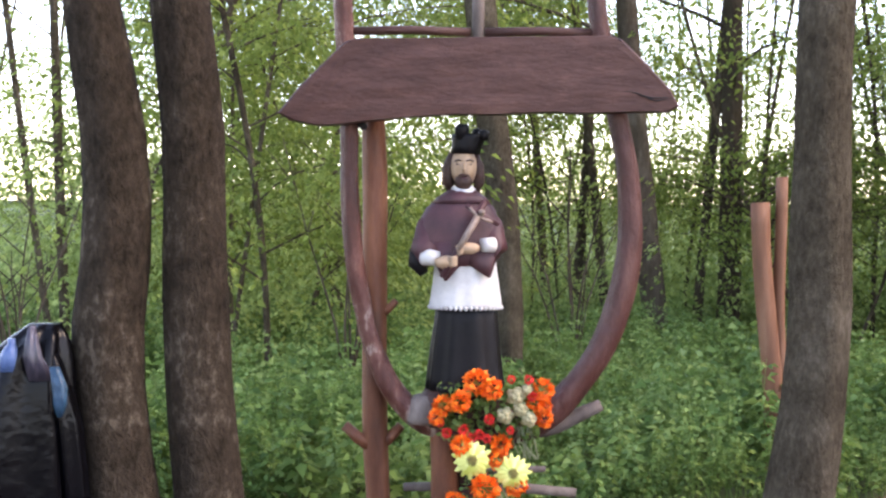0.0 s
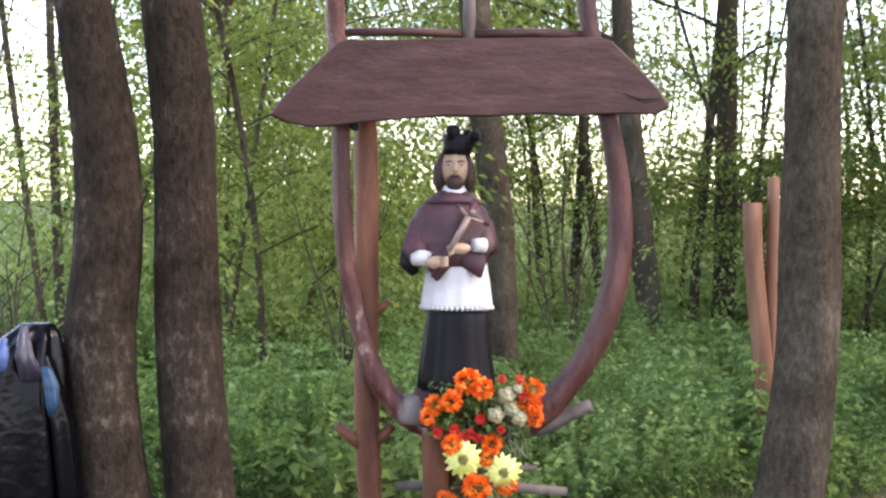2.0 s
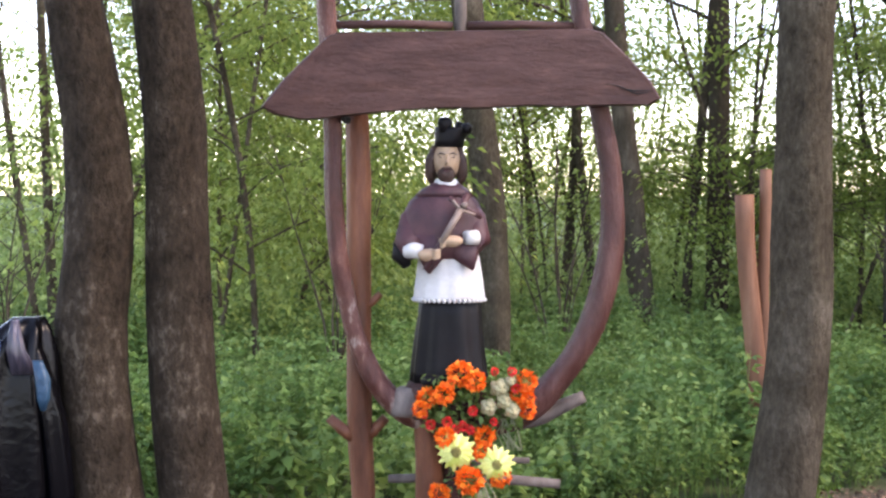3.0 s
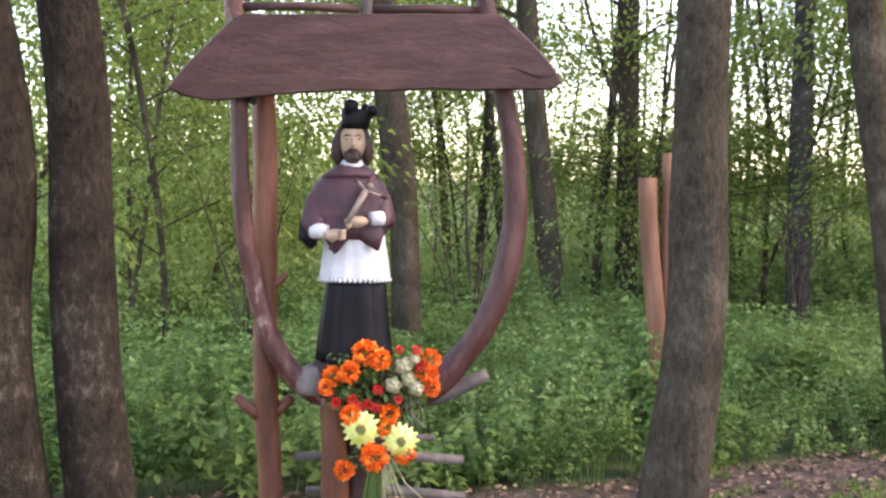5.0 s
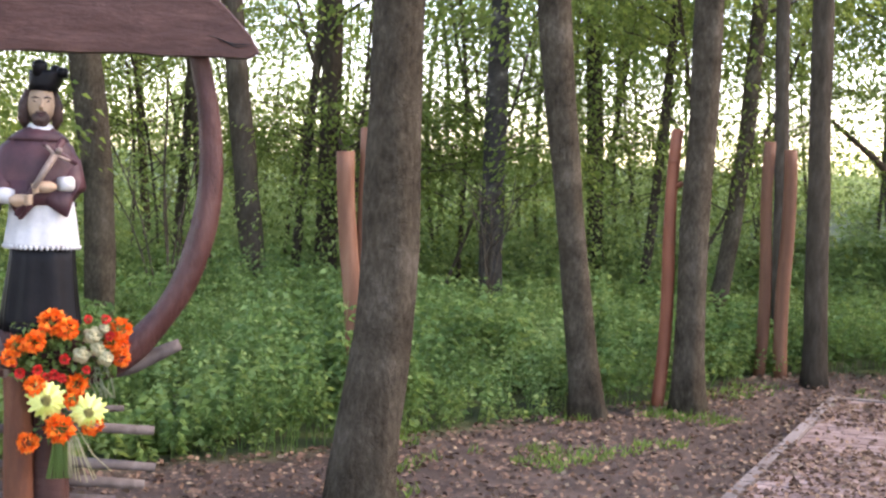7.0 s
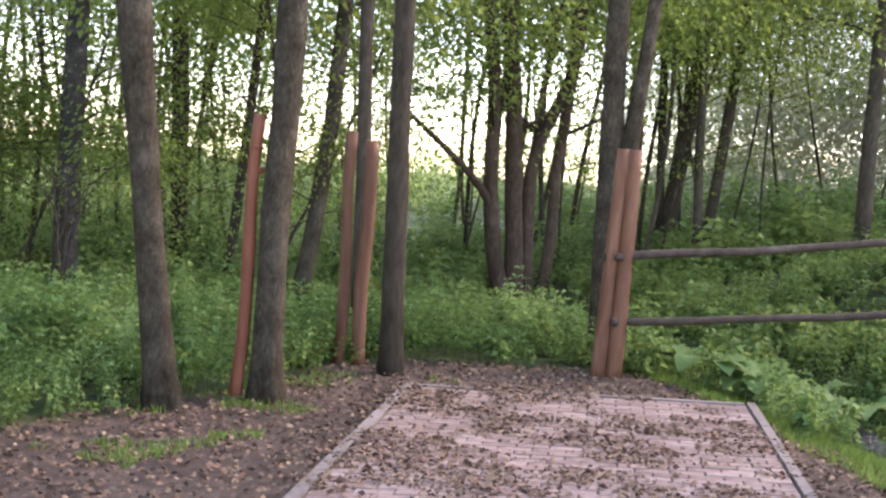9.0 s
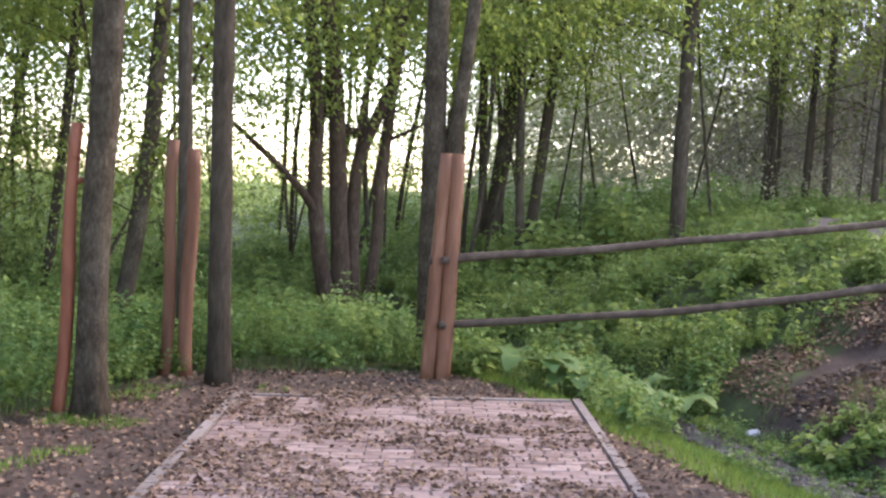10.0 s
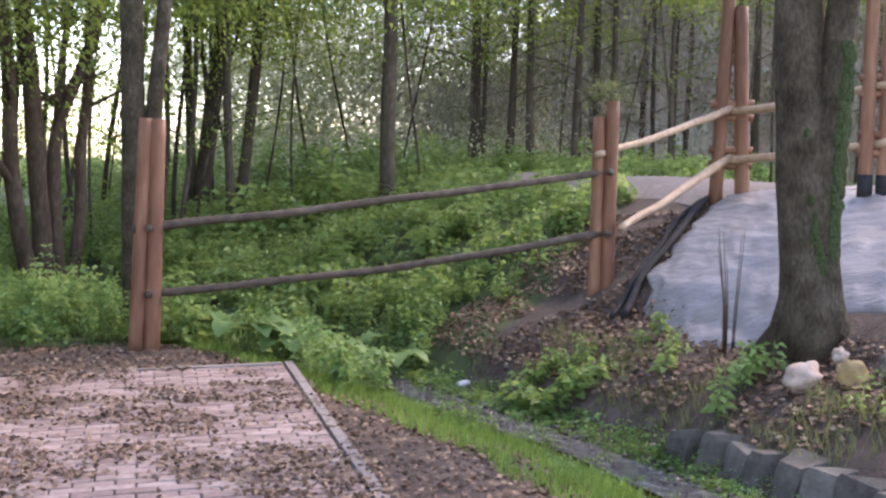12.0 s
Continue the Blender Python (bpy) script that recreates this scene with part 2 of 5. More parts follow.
def ground_material():
    m = mat("forest_floor", ((0.2, (0.030, 0.020, 0.015)), (0.5, (0.064, 0.043, 0.033)), (0.75, (0.112, 0.080, 0.062))), 5, rough=0.95, bump=1.0, bscale=26, dist=0.03, big=0.5)
    nt = m.node_tree
    b = nt.nodes["Principled BSDF"]
    soil = b.inputs["Base Color"].links[0].from_socket
    at = nt.nodes.new("ShaderNodeAttribute")
    at.attribute_name = "cover"
    g = nt.nodes.new("ShaderNodeTexNoise")
    g.inputs["Scale"].default_value, g.inputs["Detail"].default_value = 3.0, 8
    tc = nt.nodes.new("ShaderNodeTexCoord")
    nt.links.new(tc.outputs["Object"], g.inputs["Vector"])
    r = nt.nodes.new("ShaderNodeValToRGB")
    for e, (p, c) in zip(r.color_ramp.elements, ((0.3, (0.022, 0.035, 0.011, 1)), (0.75, (0.075, 0.11, 0.03, 1)))):
        e.position, e.color = p, c
    nt.links.new(g.outputs["Fac"], r.inputs["Fac"])
    mx = nt.nodes.new("ShaderNodeMixRGB")
    nt.links.new(at.outputs["Fac"], mx.inputs["Fac"])
    nt.links.new(soil, mx.inputs["Color1"])
    nt.links.new(r.outputs["Color"], mx.inputs["Color2"])
    nt.links.new(mx.outputs["Color"], b.inputs["Base Color"])
    return m


FLOOR = ground_material()

# ---- building helpers ----
rng = np.random.default_rng(7)


class Geo:
    """Gathers vertices and faces, each with its material's place in a list."""

    def __init__(self):
        self.v, self.f, self.m = [], [], []

    def add(self, verts, faces, k=0):
        o = len(self.v)
        self.v += [tuple(map(float, p)) for p in verts]
        self.f += [tuple(i + o for i in q) for q in faces]
        self.m += [k] * len(faces)
        return self

    def tube(self, pts, radii, seg=10, rough=0.0, k=0, seed=0.0, flare=0.0, caps=True, freq=7.0):
        """A bent, tapered round bar with an uneven skin and closed ends."""
        pts = np.array(pts, float)
        radii = np.broadcast_to(np.array(radii, float), (len(pts),))
        tan = np.gradient(pts, axis=0)
        tan /= np.linalg.norm(tan, axis=1)[:, None]
        ref = np.array((0, 1, 0.0)) if abs(tan[:, 1]).max() < 0.9 else np.array((1.0, 0, 0))
        verts = []
        for i, (p, t, r) in enumerate(zip(pts, tan, radii)):
            a = np.cross(t, ref)
            a /= np.linalg.norm(a)
            b = np.cross(a, t)
            for s in range(seg):
                w = 2 * math.pi * s / seg
                d = a * math.cos(w) + b * math.sin(w)
                rr = r
                if rough:
                    q = p * freq * 0.35 + d * r * freq * 1.4
                    rr = r * (1 + rough * noise.noise((q[0] + seed, q[1], q[2] * 0.6)) + rough * 0.5 * noise.noise((q[0] * 3 + seed, q[1] * 3, q[2])))
                if flare:
                    z = p[2] - pts[0][2]
                    rr += r * flare * math.exp(-z / 0.22) * (0.65 + 0.5 * math.cos(w * 4 + seed))
                verts.append(p + d * rr)
        n = len(pts)
        faces = [(i * seg + s, i * seg + (s + 1) % seg, (i + 1) * seg + (s + 1) % seg, (i + 1) * seg + s) for i in range(n - 1) for s in range(seg)]
        if caps:
            faces += [tuple(range(seg))[::-1], tuple((n - 1) * seg + s for s in range(seg))]
        return self.add(verts, faces, k)

    def loft(self, rings, seg=24, fold=0.0, folds=9, k=0, caps=True, seed=0.0):
        """Rings (x, y, z, half width, half depth) joined into a skin, with folds running down it."""
        verts = []
        for x, y, z, a, b in rings:
            for s in range(seg):
                w = 2 * math.pi * s / seg
                u = 1 + fold * math.sin(w * folds + seed + 2 * noise.noise((w, z * 2, seed)))
                verts.append((x + a * u * math.cos(w), y + b * u * math.sin(w), z))
        n = len(rings)
        faces = [(i * seg + s, i * seg + (s + 1) % seg, (i + 1) * seg + (s + 1) % seg, (i + 1) * seg + s) for i in range(n - 1) for s in range(seg)]
        if caps:
            faces += [tuple(range(seg))[::-1], tuple((n - 1) * seg + s for s in range(seg))]
        return self.add(verts, faces, k)

    def ball(self, c, r, k=0, seg=12, rings=8, rough=0.0, seed=0.0):
        r = np.broadcast_to(np.array(r, float), (3,))
        verts, faces = [], []
        for i in range(1, rings):
            ph = math.pi * i / rings
            for s in range(seg):
                w = 2 * math.pi * s / seg
                d = np.array((math.sin(ph) * math.cos(w), math.sin(ph) * math.sin(w), math.cos(ph)))
                verts.append(np.array(c) + d * r * (1 + rough * noise.noise(tuple(d * 1.8 + seed)) + rough * 0.4 * noise.noise(tuple(d * 5 + seed))))
        verts += [np.array(c) + (0, 0, r[2]), np.array(c) - (0, 0, r[2])]
        t, b = len(verts) - 2, len(verts) - 1
        for i in range(rings - 2):
            for s in range(seg):
                faces.append((i * seg + s, (i + 1) * seg + s, (i + 1) * seg + (s + 1) % seg, i * seg + (s + 1) % seg))
        for s in range(seg):
            faces.append((t, s, (s + 1) % seg))
            faces.append((b, (rings - 2) * seg + (s + 1) % seg, (rings - 2) * seg + s))
        return self.add(verts, faces, k)

    def slab(self, corners, thick, k=0, bevel=0.0):
        """A flat piece: its outline in space, and its thickness as a vector."""
        c = np.array(corners, float)
        t = np.array(thick, float)
        n = len(c)
        mid = c.mean(0)
        if bevel:
            inner = mid + (c - mid) * (1 - bevel)
            verts = list(c) + list(c + t * 0.8) + list(inner + t)
            faces = [tuple(range(n))[::-1], tuple(range(2 * n, 3 * n))]
            for L in (0, n):
                faces += [(L + i, L + (i + 1) % n, L + n + (i + 1) % n, L + n + i) for i in range(n)]
        else:
            verts = list(c) + list(c + t)
            faces = [tuple(range(n))[::-1], tuple(range(n, 2 * n))] + [(i, (i + 1) % n, n + (i + 1) % n, n + i) for i in range(n)]
        return self.add(verts, faces, k)

    def mesh(self, name, mats, smooth=True):
        me = bpy.data.meshes.new(name)
        me.from_pydata(self.v, [], self.f)
        for x in mats if isinstance(mats, (list, tuple)) else [mats]:
            me.materials.append(x)
        me.polygons.foreach_set("material_index", self.m)
        me.polygons.foreach_set("use_smooth", [smooth] * len(self.f))
        bm = bmesh.new()
        bm.from_mesh(me)
        bmesh.ops.recalc_face_normals(bm, faces=bm.faces)
        bm.to_mesh(me)
        bm.free()
        return me


def part(name, geo, mats, parent, label="", smooth=True):
    ob = new(name, geo.mesh(name, mats, smooth) if isinstance(geo, Geo) else geo)
    ob.parent = parent
    return tagged(ob, label)


def thing(name, at, label, category, group="", kind=""):
    ob = new(name)
    ob.location = at
    return tagged(ob, label, category, group, kind)


def quads(name, verts, material):
    """One mesh of loose four-cornered leaves from an array of (n, 4, 3)."""
    n = len(verts)
    me = bpy.data.meshes.new(name)
    me.vertices.add(4 * n)
    me.vertices.foreach_set("co", np.ascontiguousarray(verts, np.float32).ravel())
    me.loops.add(4 * n)
    me.loops.foreach_set("vertex_index", np.arange(4 * n, dtype=np.int32))
    me.polygons.add(n)
    me.polygons.foreach_set("loop_start", np.arange(0, 4 * n, 4, dtype=np.int32))
    me.materials.append(material)
    me.update(calc_edges=True)
    return me


def unit(a):
    return a / np.maximum(np.linalg.norm(a, axis=1), 1e-6)[:, None]


def leaves(c, way, length, width=0.62, droop=0.25, fold=0.12):
    """Leaf blades at c, pointing along way, folded on the midrib: array (n, 4, 3)."""
    n = len(c)
    way = unit(way)
    up = np.tile((0.0, 0, 1), (n, 1)) + rng.normal(0, 0.75, (n, 3))
    side = unit(np.cross(way, up))
    nor = np.cross(side, way)
    L = np.broadcast_to(np.asarray(length, float), (n,))[:, None]
    mid = c + way * L * 0.45
    tip = c + way * L - np.array((0, 0, 1)) * L * droop
    h = side * L * width * 0.5
    lift = nor * L * fold
    return np.stack([c, mid + h + lift, tip, mid - h + lift], 1)


def stream_x(y):
    """Where the stream runs, x over y."""
    return np.where(y > 8, 9.40 + 0.08 * (y - 8), np.where(y > 4.36, 7.69 + 0.47 * (y - 4.36), 7.69 + 0.62 * (y - 4.36)))


def rise(x, y):
    """Height of the ground: level by the path, a ditch with a stream, and a dike beyond it."""
    x, y = np.asarray(x, float), np.asarray(y, float)
    u = (x - stream_x(y)) * 0.91
    grow = 1 + np.clip(y - 8, 0, 30) * 0.16
    u = np.where(u > 0.75, 0.75 + (u - 0.75) / grow, u)
    z = np.interp(u, (-1.5, -0.9, -0.3, 0, 0.45, 0.75, 0.98, 1.35, 2.1, 2.45, 3.3, 4.6, 5.5), (0, -0.10, -0.26, -0.36, -0.38, -0.33, -0.08, 0.13, 0.30, 0.58, 0.95, 1.32, 1.45))
    z = np.where(u < 0, z * np.clip(1 - (y - 10) / 8, 0.25, 1), z)
    far = np.hypot(x, y)
    return z + 0.05 * np.sin(x * 0.7 + 1) * np.sin(y * 0.6) * np.clip((far - 12) / 6, 0, 1)


# the edge between trodden ground and undergrowth, y over x
EDGE_X = (-12, -3, -0.5, 1.2, 2.4, 3.4, 4.3, 5.2, 5.9, 6.8, 7.6, 8.4)
EDGE_Y = (6.2, 6.3, 6.55, 6.75, 7.3, 7.85, 8.1, 8.9, 9.2, 8.95, 8.55, 7.6)


def wild(x, y):
    """1 in the undergrowth, 0 on trodden ground, by the place."""
    e = np.interp(x, EDGE_X, EDGE_Y)
    a = np.clip((y - e) / 0.25, 0, 1)
    u = (x - stream_x(y)) * 0.91
    north = (y > 6.3 + 0.18 * u)
    return np.where(u > -0.9, np.where(north, 1.0, 0.0), a)


# ---- ground ----
def axis(lo, hi, step, reach):
    core = np.arange(lo, hi + 1e-6, step)
    out, d = [], step
    p = hi
    while p < reach:
        d *= 1.22
        p += d
        out.append(p)
    left, d, p = [], step, lo
    while p > -reach:
        d *= 1.22
        p -= d
        left.append(p)
    return np.array(left[::-1] + list(core) + out)


gx, gy = axis(-6, 16, 0.14, 1500), axis(0, 18, 0.14, 1500)
X, Y = np.meshgrid(gx, gy)
Z = rise(X, Y)
bump = np.array([noise.noise((a * 1.9, b * 1.9, 3)) * 0.022 + noise.noise((a * 6, b * 6, 1)) * 0.012 for a, b in zip(X.ravel(), Y.ravel())]).reshape(X.shape)
Z = Z + bump * (np.hypot(X, Y) < 40) - 0.02
ny, nx = X.shape
idx = np.arange(nx * ny).reshape(ny, nx)
me = bpy.data.meshes.new("ground")
me.from_pydata(np.stack([X, Y, Z], -1).reshape(-1, 3).tolist(), [], np.stack([idx[:-1, :-1], idx[:-1, 1:], idx[1:, 1:], idx[1:, :-1]], -1).reshape(-1, 4).tolist())
cov = me.attributes.new("cover", "FLOAT", "POINT")
cov.data.foreach_set("value", np.clip(wild(X, Y) * 0.9 + (np.hypot(X, Y) > 22) * 1.0, 0, 1).ravel().astype(np.float32))
me.polygons.foreach_set("use_smooth", [True] * len(me.polygons))
me.materials.append(FLOOR)
ground = tagged(new("ground", me), "forest floor of brown soil, dry leaves and green cover", "ground", kind="structure")

# stream in the ditch
g = Geo()
ys = np.linspace(-6, 12, 60)
vs = []
for y in ys:
    xc = float(stream_x(np.array(y)))
    w = 0.19 + 0.14 * noise.noise((y * 2.3, 0, 0))
    vs += [(xc + 0.26 - w, y, -0.33), (xc + 0.26 + w, y, -0.33)]
g.add(vs, [(2 * i, 2 * i + 1, 2 * i + 3, 2 * i + 2) for i in range(len(ys) - 1)])
tagged(new("water", g.mesh("water", WATER)), "shallow clear stream water in the ditch with painted pale glints", "stream", kind="structure")

# grey sheet laid over the dike
g = Geo()
nu, nv = 120, 90
vs = []
for j in range(nv + 1):
    for i in range(nu + 1):
        a, b = i / nu, j / nv
        lo = np.array((10.5, 5.32)) * (1 - a) + np.array((8.45, 0.2)) * a
        lo[0] -= 0.42 * math.sin(math.pi * min(1.0, a / 0.36))
        lo[0] += 0.25 * math.sin(a * 19) * 0.3 + 0.10 * noise.noise((a * 14, 0, 5))
        hi = np.array((13.3, 5.75)) * (1 - a) + np.array((15.5, -1.0)) * a
        p = lo * (1 - b) + hi * b
        p[1] += 0.12 * noise.noise((b * 9, a * 2, 9)) * (1 - a)
        z = float(rise(p[0], p[1])) + 0.045 + 0.022 * noise.noise((p[0] * 2.2, p[1] * 2.2 + p[0], 2)) + 0.030 * (1 - abs(noise.noise((p[0] * 1.6 + p[1] * 1.1, p[1] * 4.2 - p[0] * 2.4, 6)))) ** 5 + 0.020 * noise.noise((p[0] * 7 - p[1] * 3, p[1] * 4 + p[0] * 2, 2)) - 0.10 * math.exp(-b / 0.035)
        vs.append((p[0], p[1], z))
g.add(vs, [(j * (nu + 1) + i, j * (nu + 1) + i + 1, (j + 1) * (nu + 1) + i + 1, (j + 1) * (nu + 1) + i) for j in range(nv) for i in range(nu)])
sheet = new("plastic_sheet", g.mesh("plastic_sheet", SHEET))
so = sheet.modifiers.new("thick", "SOLIDIFY")
so.thickness = 0.004
tagged(sheet, "wrinkled grey plastic sheet covering the sloping dike", "tarpaulin")
# rolled dark border of the sheet
b = Geo()
for k, off in enumerate((0.0, 0.09)):
    pts = []
    for i in range(30):
        a = i / 29
        p = np.array((10.35, 5.30)) * (1 - a) + np.array((13.2, 5.85)) * a + np.array((-0.2, 0.97)) * (0.06 + off + 0.03 * math.sin(a * 9 + k))
        pts.append((p[0], p[1], float(rise(p[0], p[1])) + 0.05 + 0.02 * noise.noise((a * 12, k, 0))))
    b.tube(pts, 0.038 - 0.012 * k, 8, 0.3, freq=12)
part("rolled_edge", b, TAR, sheet, "dark rolled edge of the sheet")

# pale path along the crest of the dike
CREST = np.array(((12.9, 3.2), (13.7, 5.4), (14.7, 7.2), (16.2, 9.3), (18.5, 12.0)))


def crest_off(x, y):
    """Distance from the crest path."""
    best = np.full(np.shape(x), 99.0)
    for a, c in zip(CREST[:-1], CREST[1:]):
        d = c - a
        t = np.clip(((x - a[0]) * d[0] + (y - a[1]) * d[1]) / (d @ d), 0, 1)
        best = np.minimum(best, np.hypot(x - a[0] - d[0] * t, y - a[1] - d[1] * t))
    return best


g = Geo()
vs = []
for i in range(49):
    q = i / 12
    k0 = min(int(q), 3)
    p = CREST[k0] + (CREST[k0 + 1] - CREST[k0]) * (q - k0)
    d = CREST[k0 + 1] - CREST[k0]
    nrm = np.array((d[1], -d[0])) / np.linalg.norm(d)
    for e in (-1, -0.5, 0, 0.5, 1):
        s = p + nrm * e * (0.75 + 0.12 * noise.noise((q * 3, e, 0)))
        vs.append((s[0], s[1], float(rise(s[0], s[1])) + 0.05 - 0.06 * abs(e) ** 4))
g.add(vs, [(5 * i + e, 5 * i + e + 1, 5 * i + 6 + e, 5 * i + 5 + e) for i in range(48) for e in range(4)])
tagged(new("gravel_path", g.mesh("gravel_path", KERB)), "pale gravel path along the crest of the dike", "path", kind="structure")

# wood standing far behind the dike; haze is painted into its paler colour
g = Geo()
vs = []
for i in range(90):
    az = radians(-53.5 - 50 * i / 89)
    for k0 in range(9):
        top = (1.5 + 15 * min(1.0, i / 14)) * (1 + 0.28 * noise.noise((i * 0.35, 0, 4)) + 0.12 * noise.noise((i * 1.3, 1, 4)))
        dd = 72 + 2.5 * noise.noise((i * 0.6, k0 * 0.7, 1))
        vs.append((-math.sin(az) * dd, math.cos(az) * dd, -1 + top * k0 / 8))
g.add(vs, [(9 * i + k0, 9 * i + 9 + k0, 9 * i + 10 + k0, 9 * i + 1 + k0) for i in range(89) for k0 in range(8)])
FARWOOD = mat("hazed_far_wood", ((0.3, (0.15, 0.14, 0.11)), (0.55, (0.22, 0.21, 0.16)), (0.8, (0.29, 0.29, 0.215))), 1.2, (1, 1, 0.25), 1.0, 0, big=0.4, spec=0.0)
tagged(new("backdrop", g.mesh("backdrop", FARWOOD)), "wood in the distance, haze painted into its colour", "woods", kind="structure")

# ---- trees ----


def spray(centres, n_each, spread, size, flat=0.3, width=0.62):
    """Leafy twigs: flat layers of leaves round each centre, drooping towards their rim."""
    c = np.repeat(np.asarray(centres, float), n_each, 0)
    o = rng.normal(0, 1, c.shape) * np.array((spread, spread, spread * flat))
    o[:, 2] -= 0.22 * (o[:, 0] ** 2 + o[:, 1] ** 2) / spread
    way = o * (1, 1, 0.6) + rng.normal(0, 0.25 * spread, c.shape) + np.array((0, 0, -0.25 * spread))
    return leaves(c + o, way, rng.uniform(0.6, 1.3, len(c)) * size, width)


def tree(name, x, y, r, lean=(0, 0), h=13.0, bark=BARK, label="", crown=1500, low=3.2, leaf=LEAF, seg=16, bend=0.0, flare=0.45, size=0.09, forks=(), base=None, limbs=12, spread=2.3, group="", spine=(), swell=((0, 1.0), (1, 1.0)), width=0.62):
    """A trunk with limbs and a leafy crown. lean: sideways metres per metre of height at the base."""
    z0 = float(rise(x, y)) - 0.08 if base is None else base
    t = thing(name, (x, y, z0), label or "tall tree with a grey-brown furrowed trunk", "tree", group)
    g = Geo()
    sd = rng.uniform(0, 50)
    zs = np.concatenate([np.linspace(0, 4.5, 22 if r > 0.08 else 10), np.linspace(5.2, h, 8)])

    def stem(z):
        if spine:
            k, px, py = np.array(spine).T
            over = max(0.0, z + z0 - k[-1])
            return np.array((np.interp(z + z0, k, px) - x + lean[0] * over, np.interp(z + z0, k, py) - y + lean[1] * over, z))
        return np.array((lean[0] * z + bend * math.sin(z * 0.9 + sd) * 0.35, lean[1] * z + bend * 0.25 * math.cos(z * 0.7 + sd), z))

    s0 = np.zeros(3) if spine else stem(0.0)
    pts = [stem(z) - np.array((s0[0], s0[1], 0)) for z in zs]
    rad = [r * max(0.12, 1 - 0.055 * z) * float(np.interp(z, *zip(*swell))) for z in zs]
    g.tube(pts, rad, seg, 0.14 if r > 0.08 else 0.16, seed=sd, flare=flare)
    tips = []
    for fz, dx, dy, fr in forks:
        p0 = stem(fz) - np.array((s0[0], s0[1], 0))
        fp = [p0 + np.array((dx * s, dy * s, s * 1.0)) for s in np.linspace(0, h * 0.6, 10)]
        g.tube(fp, [fr * max(0.2, 1 - 0.1 * s) for s in np.linspace(0, h * 0.6, 10)], 10, 0.1, seed=sd + 3)
        tips += fp[5:]
    for i in range(limbs):
        z = low + (h - low) * (i + rng.uniform(0.1, 0.9)) / limbs
        p0 = stem(z) - np.array((s0[0], s0[1], 0))
        w = rng.uniform(0, 2 * math.pi)
        ln = rng.uniform(0.6, 1.0) * spread * (1 - 0.45 * (z - low) / (h - low))
        k = np.linspace(0, 1, 6)
        lp = p0 + np.stack([np.cos(w + 0.5 * k) * ln * k, np.sin(w + 0.5 * k) * ln * k, ln * (0.55 * k - 0.30 * k * k)], 1)
        lr = max(0.01, r * 0.24 * (1 - 0.05 * z))
        g.tube(lp, [lr * (1 - 0.8 * q) for q in k], 6, 0.1, seed=i, caps=False)
        tips += list(lp[2:])
        for q in (2, 3, 4):
            w2 = w + rng.uniform(-1.3, 1.3)
            l2 = ln * rng.uniform(0.25, 0.5)
            tp = lp[q] + np.stack([np.cos(w2) * l2 * k, np.sin(w2) * l2 * k, l2 * (0.3 * k - 0.35 * k * k)], 1)
            g.tube(tp[::2], [lr * 0.4, lr * 0.25, lr * 0.1], 4, 0, caps=False)
            tips += list(tp[2::2])
    part("trunk", g, bark, t)
    if crown and tips:
        tips = np.array(tips)
        tips = tips[rng.uniform(size=len(tips)) < 0.36]
        n = np.maximum(2, rng.gamma(1.6, crown / max(1, len(tips)) / 1.6, len(tips))).astype(int)
        part("crown", quads("crown", spray(tips, n, 0.17 + 0.08 * spread, size, 0.3, width), leaf), None, t)
    return t


# trees by the path
tree("alder_tree", -1.15, 4.53, 0.112, (-0.17, 0.0), 12, BARK_WARM, "leaning alder trunk beside the shrine with a bin bag on it", 500, 5.0, seg=28,
     spine=((0.0, -1.13, 4.53), (0.61, -1.199, 4.53), (0.87, -1.237, 4.53), (1.15, -1.256, 4.53), (1.345, -1.237, 4.53), (1.535, -1.224, 4.53), (1.725, -1.228, 4.53), (1.91, -1.243, 4.53), (2.29, -1.308, 4.53)),
     swell=((0, 1.2), (0.6, 1.12), (1.2, 1.18), (1.6, 1.14), (2.3, 1.0)))
tree("alder_tree", -0.88, 4.60, 0.114, (-0.09, 0.0), 12, BARK_WARM, "straight alder trunk with a dark scar beside the shrine", 500, 5.0, seg=28,
     spine=((0.0, -0.875, 4.60), (0.6, -0.922, 4.60), (0.86, -0.944, 4.60), (1.15, -0.961, 4.60), (1.54, -0.977, 4.60), (1.92, -0.988, 4.60), (2.3, -1.029, 4.60)), swell=((0, 1.12), (1.0, 1.06), (2.0, 1.08), (2.4, 1.0)))
tree("alder_tree", 1.41, 5.78, 0.134, (0.02, 0.0), 13, BARK, "grey-brown alder trunk with a flared foot at the path", 500, 5.0, seg=28, flare=0.25,
     spine=((0.0, 1.405, 5.78), (0.2, 1.408, 5.78), (0.36, 1.425, 5.78), (0.56, 1.458, 5.78), (0.81, 1.49, 5.78), (1.17, 1.502, 5.78), (1.54, 1.498, 5.78), (2.02, 1.499, 5.78), (2.5, 1.508, 5.78)), swell=((0, 1.25), (0.45, 1.18), (0.85, 1.04), (1.5, 1.03), (2.5, 1.05)))
